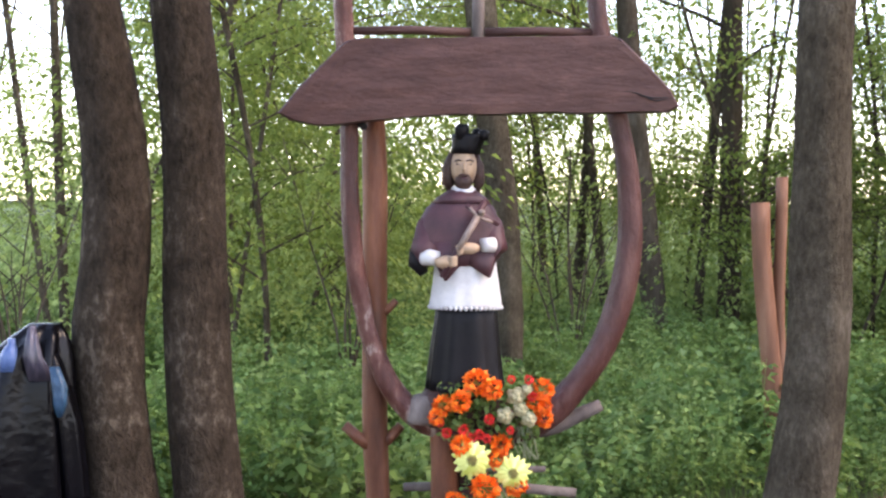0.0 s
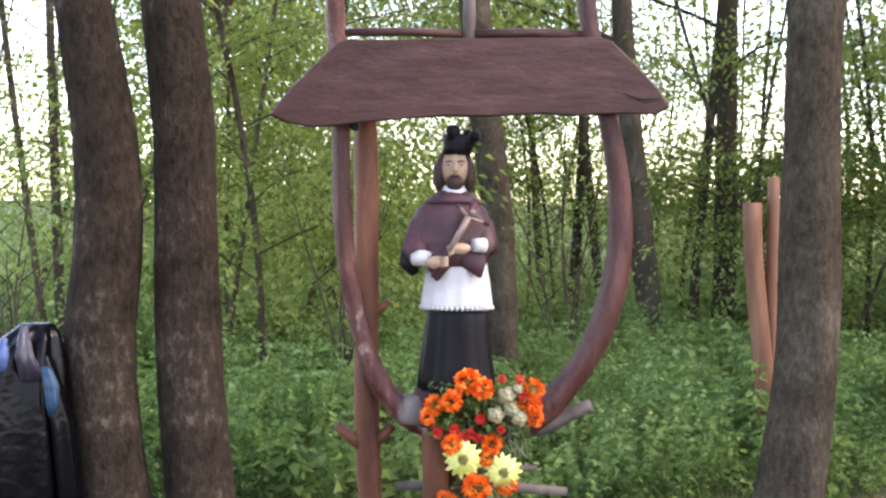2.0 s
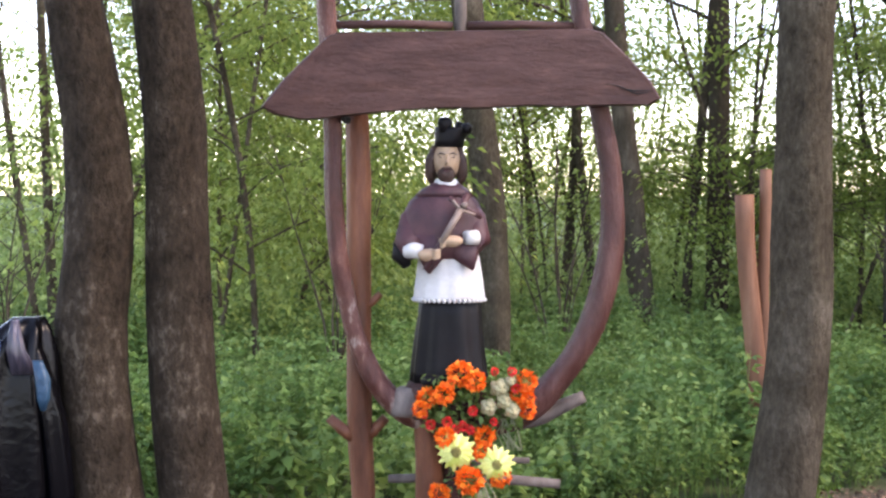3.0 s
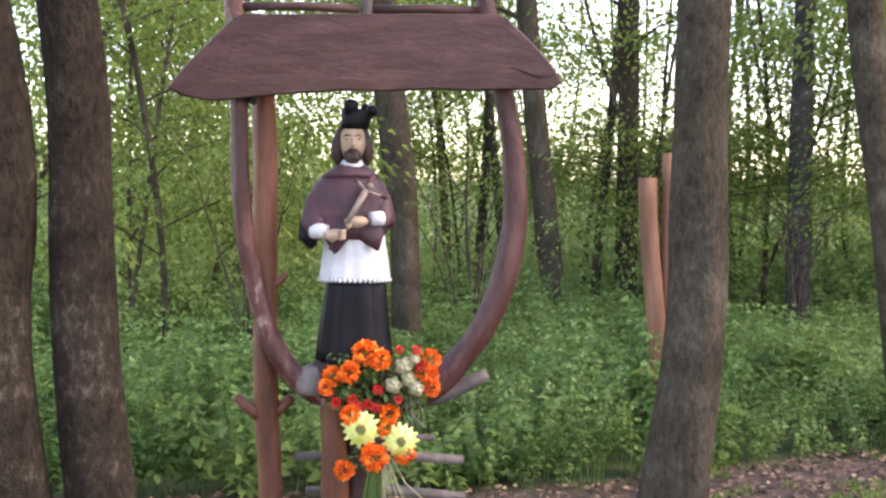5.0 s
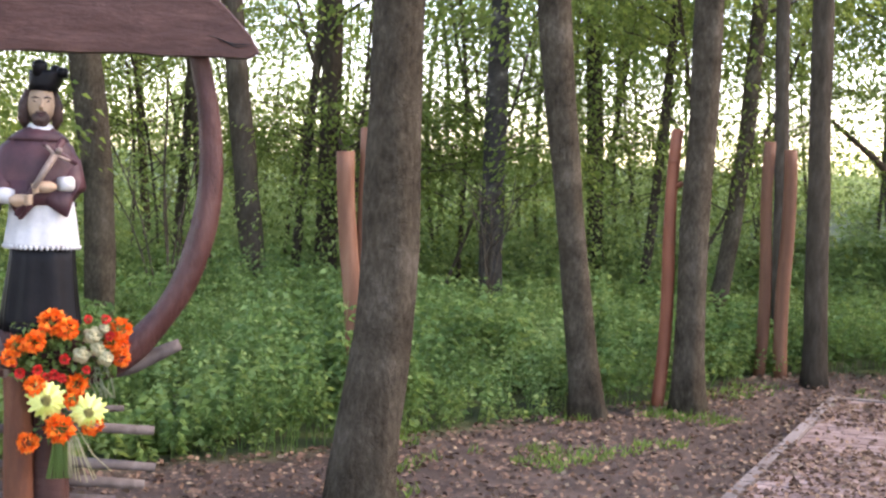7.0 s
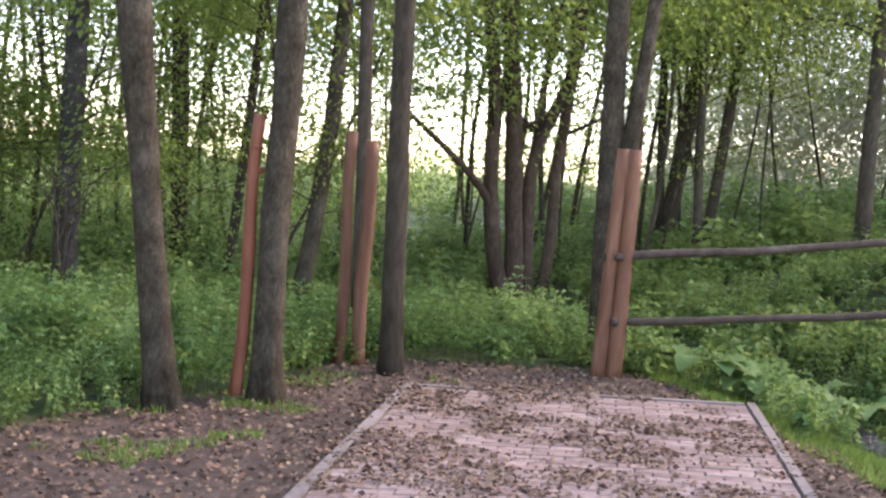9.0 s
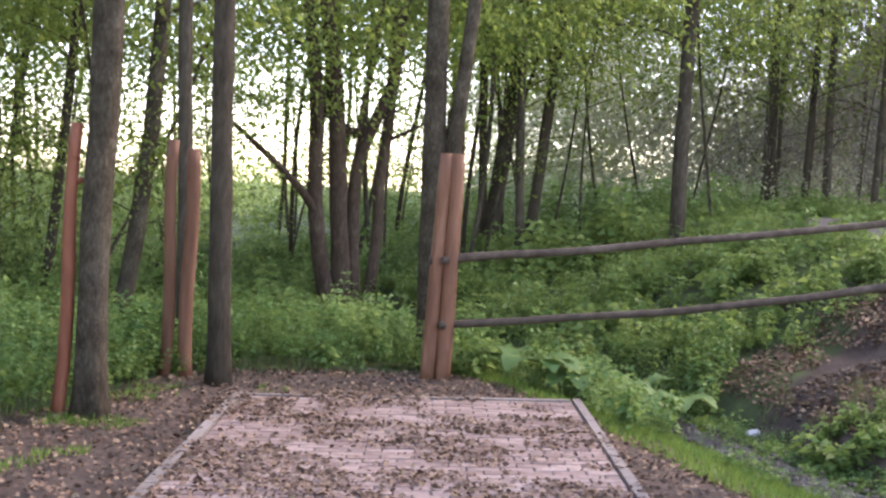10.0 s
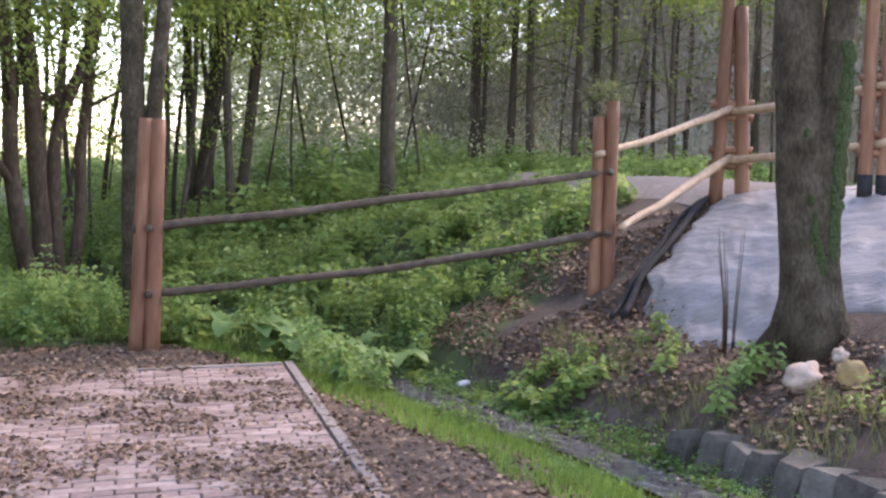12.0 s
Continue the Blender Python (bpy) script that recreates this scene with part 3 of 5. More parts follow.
tree("alder_tree", 3.38, 7.76, 0.098, (-0.127, 0.0), 13, BARK, "smooth alder trunk leaning over the green edge", 600, 4.6, seg=24, flare=0.5,
     spine=((0.0, 3.375, 7.76), (0.28, 3.335, 7.76), (0.63, 3.275, 7.76), (1.15, 3.203, 7.76), (1.82, 3.117, 7.76), (2.48, 3.033, 7.76)), swell=((0, 1.15), (0.6, 1.0), (1.5, 1.02), (2.5, 1.22)))
tree("alder_tree", 4.155, 7.87, 0.100, (0.0, 0.0), 13, BARK, "slightly bent alder trunk beside a red post", 600, 4.6, seg=24, flare=0.35,
     spine=((0.0, 4.155, 7.87), (0.42, 4.134, 7.87), (1.16, 4.128, 7.87), (1.9, 4.152, 7.87), (2.64, 4.155, 7.87)), swell=((0, 1.1), (0.6, 1.03), (2.5, 1.08)))
tree("alder_tree", 5.67, 8.74, 0.092, (-0.04, 0.012), 13, BARK_DARK, "slender dark trunk at the corner of the paving", 600, 4.6, seg=22, flare=0.3,
     spine=((0.0, 5.674, 8.74), (0.26, 5.666, 8.74), (1.15, 5.627, 8.74), (2.02, 5.589, 8.74), (2.88, 5.561, 8.74)))
tree("alder_tree", 9.42, 3.43, 0.205, (-0.0, 0.03), 13, BARK, "thick mossy tree trunk on the ditch bank", 600, 5.0, seg=32, flare=1.0, base=0.27,
     spine=((0.27, 9.42, 3.36), (0.8, 9.42, 3.37), (1.21, 9.42, 3.42), (2.02, 9.42, 3.50), (2.83, 9.42, 3.55)), forks=((0.1, 0.02, -0.05, 0.145),))
scar = Geo()
for i in range(5):
    scar.ball((-0.955 + 0.004 * i, 4.493 + 0.002 * i, 0.80 + 0.032 * i), (0.013 - 0.001 * i, 0.012, 0.030), 0, 10, 8, 0.4, i)
tagged(new("bark_scar", scar.mesh("bark_scar", BARK_WARM)), "dark healed scar in the bark of a trunk", "bark", kind="stuff")
# trees in the undergrowth: x, y, radius, lean, dark
WOODS = (
    (2.17, 14.04, 0.141, -0.095, 0.01, 0.05, BARK_DARK), (2.76, 15.16, 0.06, 0.068, -0.01, 0.04, BARK_DARK),
    (3.12, 15.09, 0.139, 0.0, 0.0, 0.03, BARK_DARK), (4.49, 13.05, 0.131, -0.014, 0.0, 0.06, BARK_BIRCH), (7.14, 16.42, 0.123, -0.057, 0.02, 0.05, BARK_DARK),
    (6.84, 14.36, 0.062, 0.063, -0.03, 0.08, BARK_DARK), (6.10, 9.98, 0.069, -0.034, 0.02, 0.03, BARK_DARK),
    (15.07, 11.74, 0.115, 0.005, -0.007, 0.07, BARK_DARK), (15.30, 15.95, 0.08, -0.031, 0.029, 0.03, BARK_DARK),
    (15.36, 15.90, 0.145, 0.071, -0.07, 0.05, BARK_DARK), (14.33, 14.10, 0.073, -0.027, 0.027, 0.04, BARK_DARK), (15.12, 14.73, 0.095, 0.056, -0.059, 0.05, BARK_DARK),
    (-3.40, 11.60, 0.046, -0.023, 0.0, 0.05, BARK), (-3.48, 11.58, 0.033, -0.113, -0.03, 0.05, BARK), (-1.92, 10.91, 0.022, 0.14, 0.02, 0.03, BARK),
    (1.98, 16.79, 0.062, -0.118, 0.01, 0.05, BARK), (1.55, 16.98, 0.07, 0.06, -0.01, 0.05, BARK), (1.47, 20.0, 0.068, -0.071, 0.0, 0.04, BARK))
for x, y, r, lx, ly, bend, bark in WOODS:
    tree("woodland_tree", x, y, r, (lx, ly), rng.uniform(10, 13), bark, "dark birch with pale flecks in the undergrowth" if bark is BARK_BIRCH else "woodland tree with a dark trunk in the undergrowth",
         1300, 2.8, seg=16, bend=bend, flare=0.25, group="woodland trees", size=0.078)
tree("woodland_tree", 8.02, 8.93, 0.118, (-0.022, 0.02), 12, BARK, "forked trunk close behind a fence post", 1300, 3.6, seg=18, bend=0.02, flare=0.2, forks=((0.6, 0.066, -0.058, 0.085),), group="woodland trees")
tree("woodland_tree", 6.59, 12.07, 0.098, (0.04, 0.0), 12, BARK, "curved leaning trunk in the undergrowth", 800, 2.8, seg=16, flare=0.2, group="woodland trees", size=0.10,
     spine=((0.0, 6.585, 12.07), (0.37, 6.645, 12.07), (0.95, 6.74, 12.07), (2.12, 6.866, 12.07), (3.28, 6.925, 12.07)))
tree("woodland_tree", 0.41, 10.5, 0.122, (-0.11, 0.0), 12, BARK, "bent grey trunk standing behind the statue", 700, 4.2, seg=20, flare=0.2, group="woodland trees", size=0.078,
     spine=((0.0, 0.41, 10.5), (0.84, 0.396, 10.5), (1.44, 0.366, 10.5), (2.29, 0.247, 10.5), (3.21, 0.148, 10.5)), swell=((0, 0.95), (1.4, 1.0), (2.4, 1.2), (3.4, 1.25)))
# a many-stemmed alder
clump = thing("alder_clump", (11.05, 14.08, float(rise(11.05, 14.08)) - 0.1), "many-stemmed alder growing from one stool", "tree")
tips = []
for r, dy, line in ((0.115, 0.04, ((0.0, -0.20), (0.2, -0.26), (0.88, -0.46), (1.73, -0.575), (3.05, -0.59), (3.96, -0.75), (9, -1.5))),
                   (0.135, 0.0, ((0.0, -0.06), (0.2, -0.08), (1.65, -0.21), (3.08, -0.305), (4.0, -0.49), (9, -1.3))),
                   (0.100, 0.0, ((0.0, 0.08), (0.2, 0.11), (1.37, 0.05), (2.15, 0.075), (2.66, 0.35), (3.37, 0.73), (4.16, 0.79), (9, 1.6))),
                   (0.085, -0.04, ((0.0, 0.22), (0.3, 0.35), (1.2, 0.47), (1.88, 0.44), (2.68, 0.595), (3.68, 0.6), (9, 1.3))),
                   (0.060, 0.1, ((0.0, 0.12), (1.4, 0.2), (2.6, 0.18), (3.8, 0.42), (9, 1.0)))):
    g = Geo()
    zz = np.linspace(0, 9, 34)
    zk, xk = np.array(line).T
    xs = np.interp(zz, zk, xk)
    xs[1:-1] = (xs[:-2] + 2 * xs[1:-1] + xs[2:]) / 4
    pts = np.stack([xs, dy + 0.02 * zz, zz], 1)
    g.tube(pts, r * (1 - 0.07 * zz), 14, 0.14, seed=r * 90, flare=0.5)
    tips += list(pts[14:])
    for q in (9, 13, 17, 22):
        w = rng.uniform(0, 6.28)
        k = np.linspace(0, 1, 5)
        lp = pts[q] + np.stack([np.cos(w) * 1.4 * k, np.sin(w) * 1.4 * k, 0.7 * k], 1)
        part("limb", Geo().tube(lp, 0.028 * (1 - 0.8 * k), 5), BARK_CLUMP, clump)
        tips += list(lp[2:])
    part("stem", g, BARK_CLUMP, clump)
k = np.linspace(0, 1, 8)
g = Geo()
g.tube(np.stack([-0.56 - 1.4 * k, 0.04 + 0.1 * k, 1.45 + 1.15 * k ** 0.8], 1), 0.06 * (1 - 0.5 * k), 8, 0.1)
part("limb", g, BARK_CLUMP, clump)
part("crown", quads("crown", spray(np.array(tips), 40, 0.45, 0.07), LEAF), None, clump)


# bare many-stemmed shrubs
for x, y, h in ((-0.85, 10.2, 2.0), (-3.2, 9.6, 1.8), (1.0, 11.6, 2.2), (3.9, 11.4, 1.5)):
    sh = thing("bare_shrub", (x, y, float(rise(x, y)) - 0.05), "bare spreading shrub with thin dark stems", "shrub", "bare shrubs")
    for i in range(7):
        w, s = rng.uniform(0, 6.28), rng.uniform(0.25, 0.6)
        k = np.linspace(0, 1, 7)
        pts = np.stack([np.cos(w) * s * k ** 1.4 * h * 0.6 + 0.02 * np.sin(k * 9 + i), np.sin(w) * s * k ** 1.4 * h * 0.4, k * h * rng.uniform(0.7, 1.1)], 1)
        g = Geo().tube(pts, 0.013 * (1 - 0.75 * k), 6)
        for q in (3, 4, 5):
            tw = pts[q] + np.stack([np.cos(w + q) * 0.35 * k[::3], np.sin(w + q) * 0.2 * k[::3], 0.3 * k[::3]], 1)
            g.tube(tw, (0.006, 0.004, 0.002), 4)
        part("shoot", g, BARK_DARK, sh)


def polar(az, d):
    return -math.sin(radians(az)) * d, math.cos(radians(az)) * d


# saplings with foliage down to the ground: turn range, distances, count, leaves each
for a0, a1, d0, d1, n, nl, lf, hh in ((22, 13, 11, 20, 3, 1000, LEAF, 3.6), (13, 4, 10, 17, 9, 2600, LEAF, 6.0), (4, -3, 15.5, 23, 6, 2200, LEAF, 5.5), (-3, -12, 17, 24, 7, 1500, LEAF, 4.6), (-12, -17, 13, 20, 4, 1300, LEAF, 2.3), (-17, -30, 15, 22, 10, 1700, LEAF, 4.6),
                                      (-30, -45, 20, 28, 5, 900, LEAF, 3), (-44, -52, 20, 28, 7, 1500, LEAF, 7.5), (-52, -62, 19, 27, 8, 1900, LEAF, 7.5), (-62, -76, 17, 24, 5, 1100, LEAF, 6)):
    for i in range(n):
        az = a0 + (a1 - a0) * (i + rng.uniform(0.1, 0.9)) / n
        d = rng.uniform(d0, d1)
        x, y = polar(az, d)
        tree("sapling", x, y, rng.uniform(0.018, 0.035), (rng.normal(0, 0.17), rng.normal(0, 0.08)), rng.uniform(0.8, 1.15) * hh, BARK, "leafy young tree in the undergrowth", int(nl * 2.2), rng.uniform(0.6, 1.3) if az > -44 else rng.uniform(2.0, 3.2), lf,
             seg=7, bend=0.35, flare=0, size=0.058, limbs=16, spread=2.1, group="saplings")
# thin bare stems far off
for i in range(46):
    az = rng.uniform(-46, -18) if i < 38 else rng.uniform(-18, 20)
    d = rng.uniform(18, 32)
    x, y = polar(az, d)
    tree("young_tree", x, y, rng.uniform(0.025, 0.05), (rng.normal(0, 0.06), 0), rng.uniform(8, 11), BARK_DARK, "thin dark young tree far in the wood", 1100, 3.4, LEAF, seg=7, bend=0.4, flare=0, size=0.09, limbs=10, spread=1.9, group="thin young trees")
# dark pine wood beyond the dike
for i in range(46):
    az = rng.uniform(-79, -55)
    d = rng.uniform(25, 46)
    x, y = polar(az, d)
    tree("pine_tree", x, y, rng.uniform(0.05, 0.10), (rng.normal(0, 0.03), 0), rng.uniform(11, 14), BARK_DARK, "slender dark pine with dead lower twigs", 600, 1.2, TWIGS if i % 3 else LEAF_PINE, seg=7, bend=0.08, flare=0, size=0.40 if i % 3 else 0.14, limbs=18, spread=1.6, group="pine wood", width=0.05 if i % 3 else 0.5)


def clumps(n, a0, a1, d0, d1, z0, z1, power=1.3, wave=0.45):
    c = []
    for i in range(n):
        az, d = rng.uniform(a0, a1), rng.uniform(d0, d1)
        x, y = polar(az, d)
        top = (z1 - z0) * (1 + wave * noise.noise((az * 0.4, d * 0.05, 0)))
        z = float(rise(x, y)) * 0.7 + z0 + rng.uniform() ** power * top
        if -18.6 < az < -11.9 and z > 0.105 * d + 0.3:      # an opening in the leaves, where the sky shows
            continue
        c.append((x, y, z))
    return np.array(c)


def stuff(name, q, material, label, category):
    tagged(new(name, quads(name, q, material)), label, category, kind="stuff")


stuff("far_bushes", spray(np.concatenate([clumps(80, 13, 32, 22, 34, 0, 3.2), clumps(120, 4, 13, 22, 34, 0, 4.2), clumps(140, -12, 4, 26, 40, 0, 3.4), clumps(200, -34, -12, 36, 52, 0, 2.2), clumps(200, -50, -30, 38, 56, 0, 2.2)]), 130, 0.85, 0.11, 0.5), LEAF_FAR_LIT, "bushes at the far edge of the wood, haze put into pale green leaves", "bushes")
stuff("misty_bushes", spray(np.concatenate([clumps(340, -57, -43, 38, 46, 0, 5.2), clumps(90, -58, -46, 36, 44, 3, 8)]), 330, 0.95, 0.11, 0.55), LEAF_MIST, "bushes in the clearing behind the dike, haze painted as grey-green leaves", "bushes")
stuff("dike_bushes", spray(np.concatenate([clumps(120, -60, -44, 24, 36, 0, 1.5), clumps(30, -60, -44, 26, 36, 0, 3.0)]), 100, 0.6, 0.08, 0.6), LEAF_MIST, "bushes behind the dike, sunlight put into their pale leaf colour", "bushes")
stuff("pine_thicket", spray(clumps(420, -88, -53.5, 33, 42, 0, 13, 1.0), 230, 1.2, 0.5, 0.8, 0.06), TWIGS, "dense dead twigs of the pine wood, pale colour painting its haze", "thicket")
stuff("pine_foliage", spray(clumps(150, -86, -52, 28, 40, 3.0, 12, 1.0), 80, 0.9, 0.15, 0.4), LEAF_PINE, "dark green boughs of the pine wood", "foliage")
stuff("leaf_canopy", spray(np.concatenate([clumps(110, -180, 180, 4, 30, 8, 13, 1.0), clumps(170, -46, -14, 14, 24, 3.4, 7.5, 0.9), clumps(70, -14, 16, 15, 22, 3.6, 6, 1.0), clumps(90, -31, -17, 12, 18, 3.3, 6, 1.0), clumps(40, -64, -44, 15, 22, 3.4, 6.5, 0.8), clumps(130, -60, -42, 22, 34, 3.4, 8.5, 0.8), clumps(170, -44, -24, 20, 32, 3.6, 8, 0.8), clumps(150, -50, -18, 14, 23, 2.9, 5.2, 0.6), clumps(70, -11, 3, 14, 22, 3.0, 5.2, 0.7), clumps(110, -59, -42, 20, 30, 2.6, 7, 0.7), clumps(150, -58, -36, 16, 24, 2.9, 5.6, 0.7), clumps(45, -32, -17, 12, 18, 2.9, 4.6, 0.8), clumps(150, -55, -43, 22, 32, 3.2, 7.5, 0.8), clumps(70, -40, -19, 13, 20, 3.0, 5.0, 0.8)]), 105, 0.48, 0.07, 0.35), LEAF, "green leaf canopy of the wood overhead", "foliage")
stuff("light_thicket", spray(np.concatenate([clumps(120, 3, 14, 13, 20, 0.3, 5.5, 1.0), clumps(45, -12, 2, 15, 24, 0.3, 4, 1.0), clumps(55, -30, -17, 16, 24, 0.3, 3.0, 1.2), clumps(110, -11, 14, 20, 28, 0.5, 5.0, 1.0), clumps(80, -32, -13, 22, 30, 0.5, 3.8, 1.0), clumps(150, 2, 20, 10.5, 18, 0.2, 2.2, 1.2), clumps(90, -13, 2, 13, 22, 0.2, 1.6, 1.2), clumps(90, -30, -13, 14, 24, 0.2, 1.6, 1.2)]), 130, 0.5, 0.058, 0.4), LEAF_FAR_LIT, "leafy thicket behind the shrine, backlight put into its light green", "foliage")

# ---- undergrowth ----


def patch(x, y, s=0.8, o=0.0):
    return np.array([noise.noise((a * s, b * s, o)) for a, b in zip(x, y)])


def herbs(name, pts, h0, h1, size, material, label, tiers=5, per=4, stem=0.0035):
    """Leafy herbs: thin stems with tiers of drooping leaves."""
    n = len(pts)
    base = np.column_stack([pts, rise(pts[:, 0], pts[:, 1]) - 0.02])
    h = rng.uniform(h0, h1, n) * (1 + 0.9 * patch(pts[:, 0], pts[:, 1], 0.9, 61))
    lean = rng.normal(0, 0.16, (n, 2))
    big = 1 + 0.55 * np.clip(patch(pts[:, 0], pts[:, 1], 1.3, 77) * 3, -0.5, 1)
    out = []
    for t in range(tiers):
        f = 0.28 + 0.72 * (t + 0.5) / tiers
        c = base + np.column_stack([lean * (h * f)[:, None], h * f])
        for k in range(per):
            w = k * 2 * math.pi / per + t * 0.8 + rng.normal(0, 0.35, n)
            way = np.column_stack([np.cos(w), np.sin(w), rng.normal(0.12, 0.2, n)])
            out.append(leaves(c + way * 0.02, way, rng.uniform(0.7, 1.3, n) * big * size * (1.15 - 0.45 * f), 0.62, 0.3))
    top = base + np.column_stack([lean * h[:, None], h])
    for s in (np.array((1, 0, 0)), np.array((0, 1.0, 0))):
        out.append(np.stack([base - s * stem, base + s * stem, top + s * stem * 0.4, top - s * stem * 0.4], 1))
    tagged(new(name, quads(name, np.concatenate(out), material)), label, "undergrowth", kind="stuff")


def field(n, x0, x1, y0, y1, test):
    p = np.column_stack([rng.uniform(x0, x1, n), rng.uniform(y0, y1, n)])
    return p[test(p[:, 0], p[:, 1])]


def inview(x, y, pad=3):
    az = -np.degrees(np.arctan2(x, y))
    return (az < 20 + pad) & (az > -75 - pad)


def bank(x, y):
    u = (x - stream_x(y)) * 0.91
    return u


def burdock_bed(x, y):
    return (np.hypot(x - 8.9, (y - 7.85) * 1.3) < 0.95) & (patch(x, y, 4, 40) > -0.25)


near = field(9500, -5, 13, 6, 14, lambda x, y: (wild(x, y) > 0.5) & inview(x, y) & (np.hypot(x, y) < 13) & ~((bank(x, y) > 0.5) & (y < 7.1 + 0.4 * patch(x, y, 1.2, 8))) & (np.abs(bank(x, y) - 0.22) > 0.5) & ~burdock_bed(x, y))
herbs("nettles", near, 0.22, 0.62, 0.060, HERB, "dense green nettles and herbs under the trees", 7, 5)
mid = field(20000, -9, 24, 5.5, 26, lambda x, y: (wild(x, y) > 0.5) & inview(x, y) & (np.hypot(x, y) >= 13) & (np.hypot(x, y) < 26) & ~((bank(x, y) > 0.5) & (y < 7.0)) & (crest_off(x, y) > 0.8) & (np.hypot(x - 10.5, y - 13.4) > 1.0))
# paler leaf colour here stands in for more light on the herbs
herbs("tall_herbs", mid, 0.12, 0.42, 0.095, HERB_PALE, "dense herbs deeper in the wood, brighter light put into paler leaves", 4, 4, 0.005)
pale = field(9000, -5, 13, 5.5, 13, lambda x, y: (wild(x, y) > 0.3) & inview(x, y) & (patch(x, y) > 0.02) & ~((bank(x, y) > 0.5) & (y < 6.8)) & (np.abs(bank(x, y) - 0.22) > 0.5) & ~burdock_bed(x, y))
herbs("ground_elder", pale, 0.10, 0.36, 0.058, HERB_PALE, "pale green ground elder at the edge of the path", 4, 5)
brush = field(5000, -10, 26, 12, 30, lambda x, y: inview(x, y) & (patch(x, y, 0.35, 4) > 0.05) & (np.hypot(x, y) > 14))
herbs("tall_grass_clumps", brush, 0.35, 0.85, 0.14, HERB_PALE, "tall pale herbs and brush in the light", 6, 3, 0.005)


def blades(name, pts, h, label, material=GRASS, wide=0.006):
    n = len(pts)
    b = np.column_stack([pts, rise(pts[:, 0], pts[:, 1]) - 0.015])
    w = rng.uniform(0, 6.28, n)
    s = np.column_stack([np.cos(w), np.sin(w), np.zeros(n)]) * wide
    hh = rng.uniform(0.5, 1.2, n)[:, None] * h
    o = rng.normal(0, 0.35, (n, 3)) * hh
    o[:, 2] = 0
    up = np.array((0, 0, 1.0)) * hh
    tagged(new(name, quads(name, np.stack([b - s, b + s, b + o + up + s * 0.15, b + o + up - s * 0.15], 1), material)), label, "grass", kind="stuff")


U, V, P0 = np.array((0.663, 0.749)), np.array((0.878, -0.479)), np.array((5.36, 8.04))
WIDE, LONG = 2.63, 20.0


def paved(x, y, pad=0.0):
    q = np.linalg.solve(np.column_stack([U, V]), np.stack([np.ravel(x) - P0[0], np.ravel(y) - P0[1]]))
    return ((q[0] < pad) & (q[0] > -LONG) & (q[1] > -pad) & (q[1] < WIDE + pad)).reshape(np.shape(x))


strip = field(60000, 4.5, 10.5, 0.5, 9.0, lambda x, y: (bank(x, y) > -1.15 + 0.3 * patch(x, y, 1.3, 2)) & (bank(x, y) < -0.12 + 0.15 * patch(x, y, 2, 7)) & (patch(x, y, 3, 17) > -0.3))
blades("grass_strip", strip, 0.085, "bright green grass along the ditch")
tuft = field(24000, 1.5, 6.0, 5.8, 9.2, lambda x, y: (patch(x, y, 1.6, 11) + 0.5 * patch(x, y, 5, 2) > 0.26 - 0.5 * np.clip(0.3 - np.abs(y - np.interp(x, EDGE_X, EDGE_Y)), 0, 1)) & ~paved(x, y, 0.02) & (np.abs(y - np.interp(x, EDGE_X, EDGE_Y) + 0.35) < 0.75))
blades("grass_tufts", tuft, 0.05, "sparse grass tufts on the trodden ground")
bankg = field(14000, 7.0, 10.8, 1.0, 6.6, lambda x, y: (bank(x, y) > 0.85) & (bank(x, y) < 1.55) & (patch(x, y, 1.7, 13) > -0.05))
blades("bank_grass", bankg, 0.11, "rough dull grass hanging on the ditch bank", LEAF_PINE, 0.005)
cress = field(7500, 6.4, 10.4, 2.2, 8.2, lambda x, y: ((np.abs(bank(x, y) - 0.24) < 0.34) & (patch(x, y, 5, 91) > 0.2)) | ((np.abs(bank(x, y) - 0.66) < 0.17) & (y > 2.6)) | ((np.abs(bank(x, y) + 0.38) < 0.14) & (patch(x, y, 2, 3) > 0)))
herbs("ditch_herbs", cress, 0.03, 0.12, 0.038, HERB, "low green herbs along the stream", 2, 4)
bankh = field(1500, 7.4, 11.0, 2.0, 6.6, lambda x, y: (np.hypot((x - 9.15) * 1.2, y - 5.25) < 0.42) | ((bank(x, y) > 1.0) & (bank(x, y) < 1.9) & (patch(x, y, 2.4, 21) > 0.45)))
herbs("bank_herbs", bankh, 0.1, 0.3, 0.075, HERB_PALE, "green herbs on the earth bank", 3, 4)


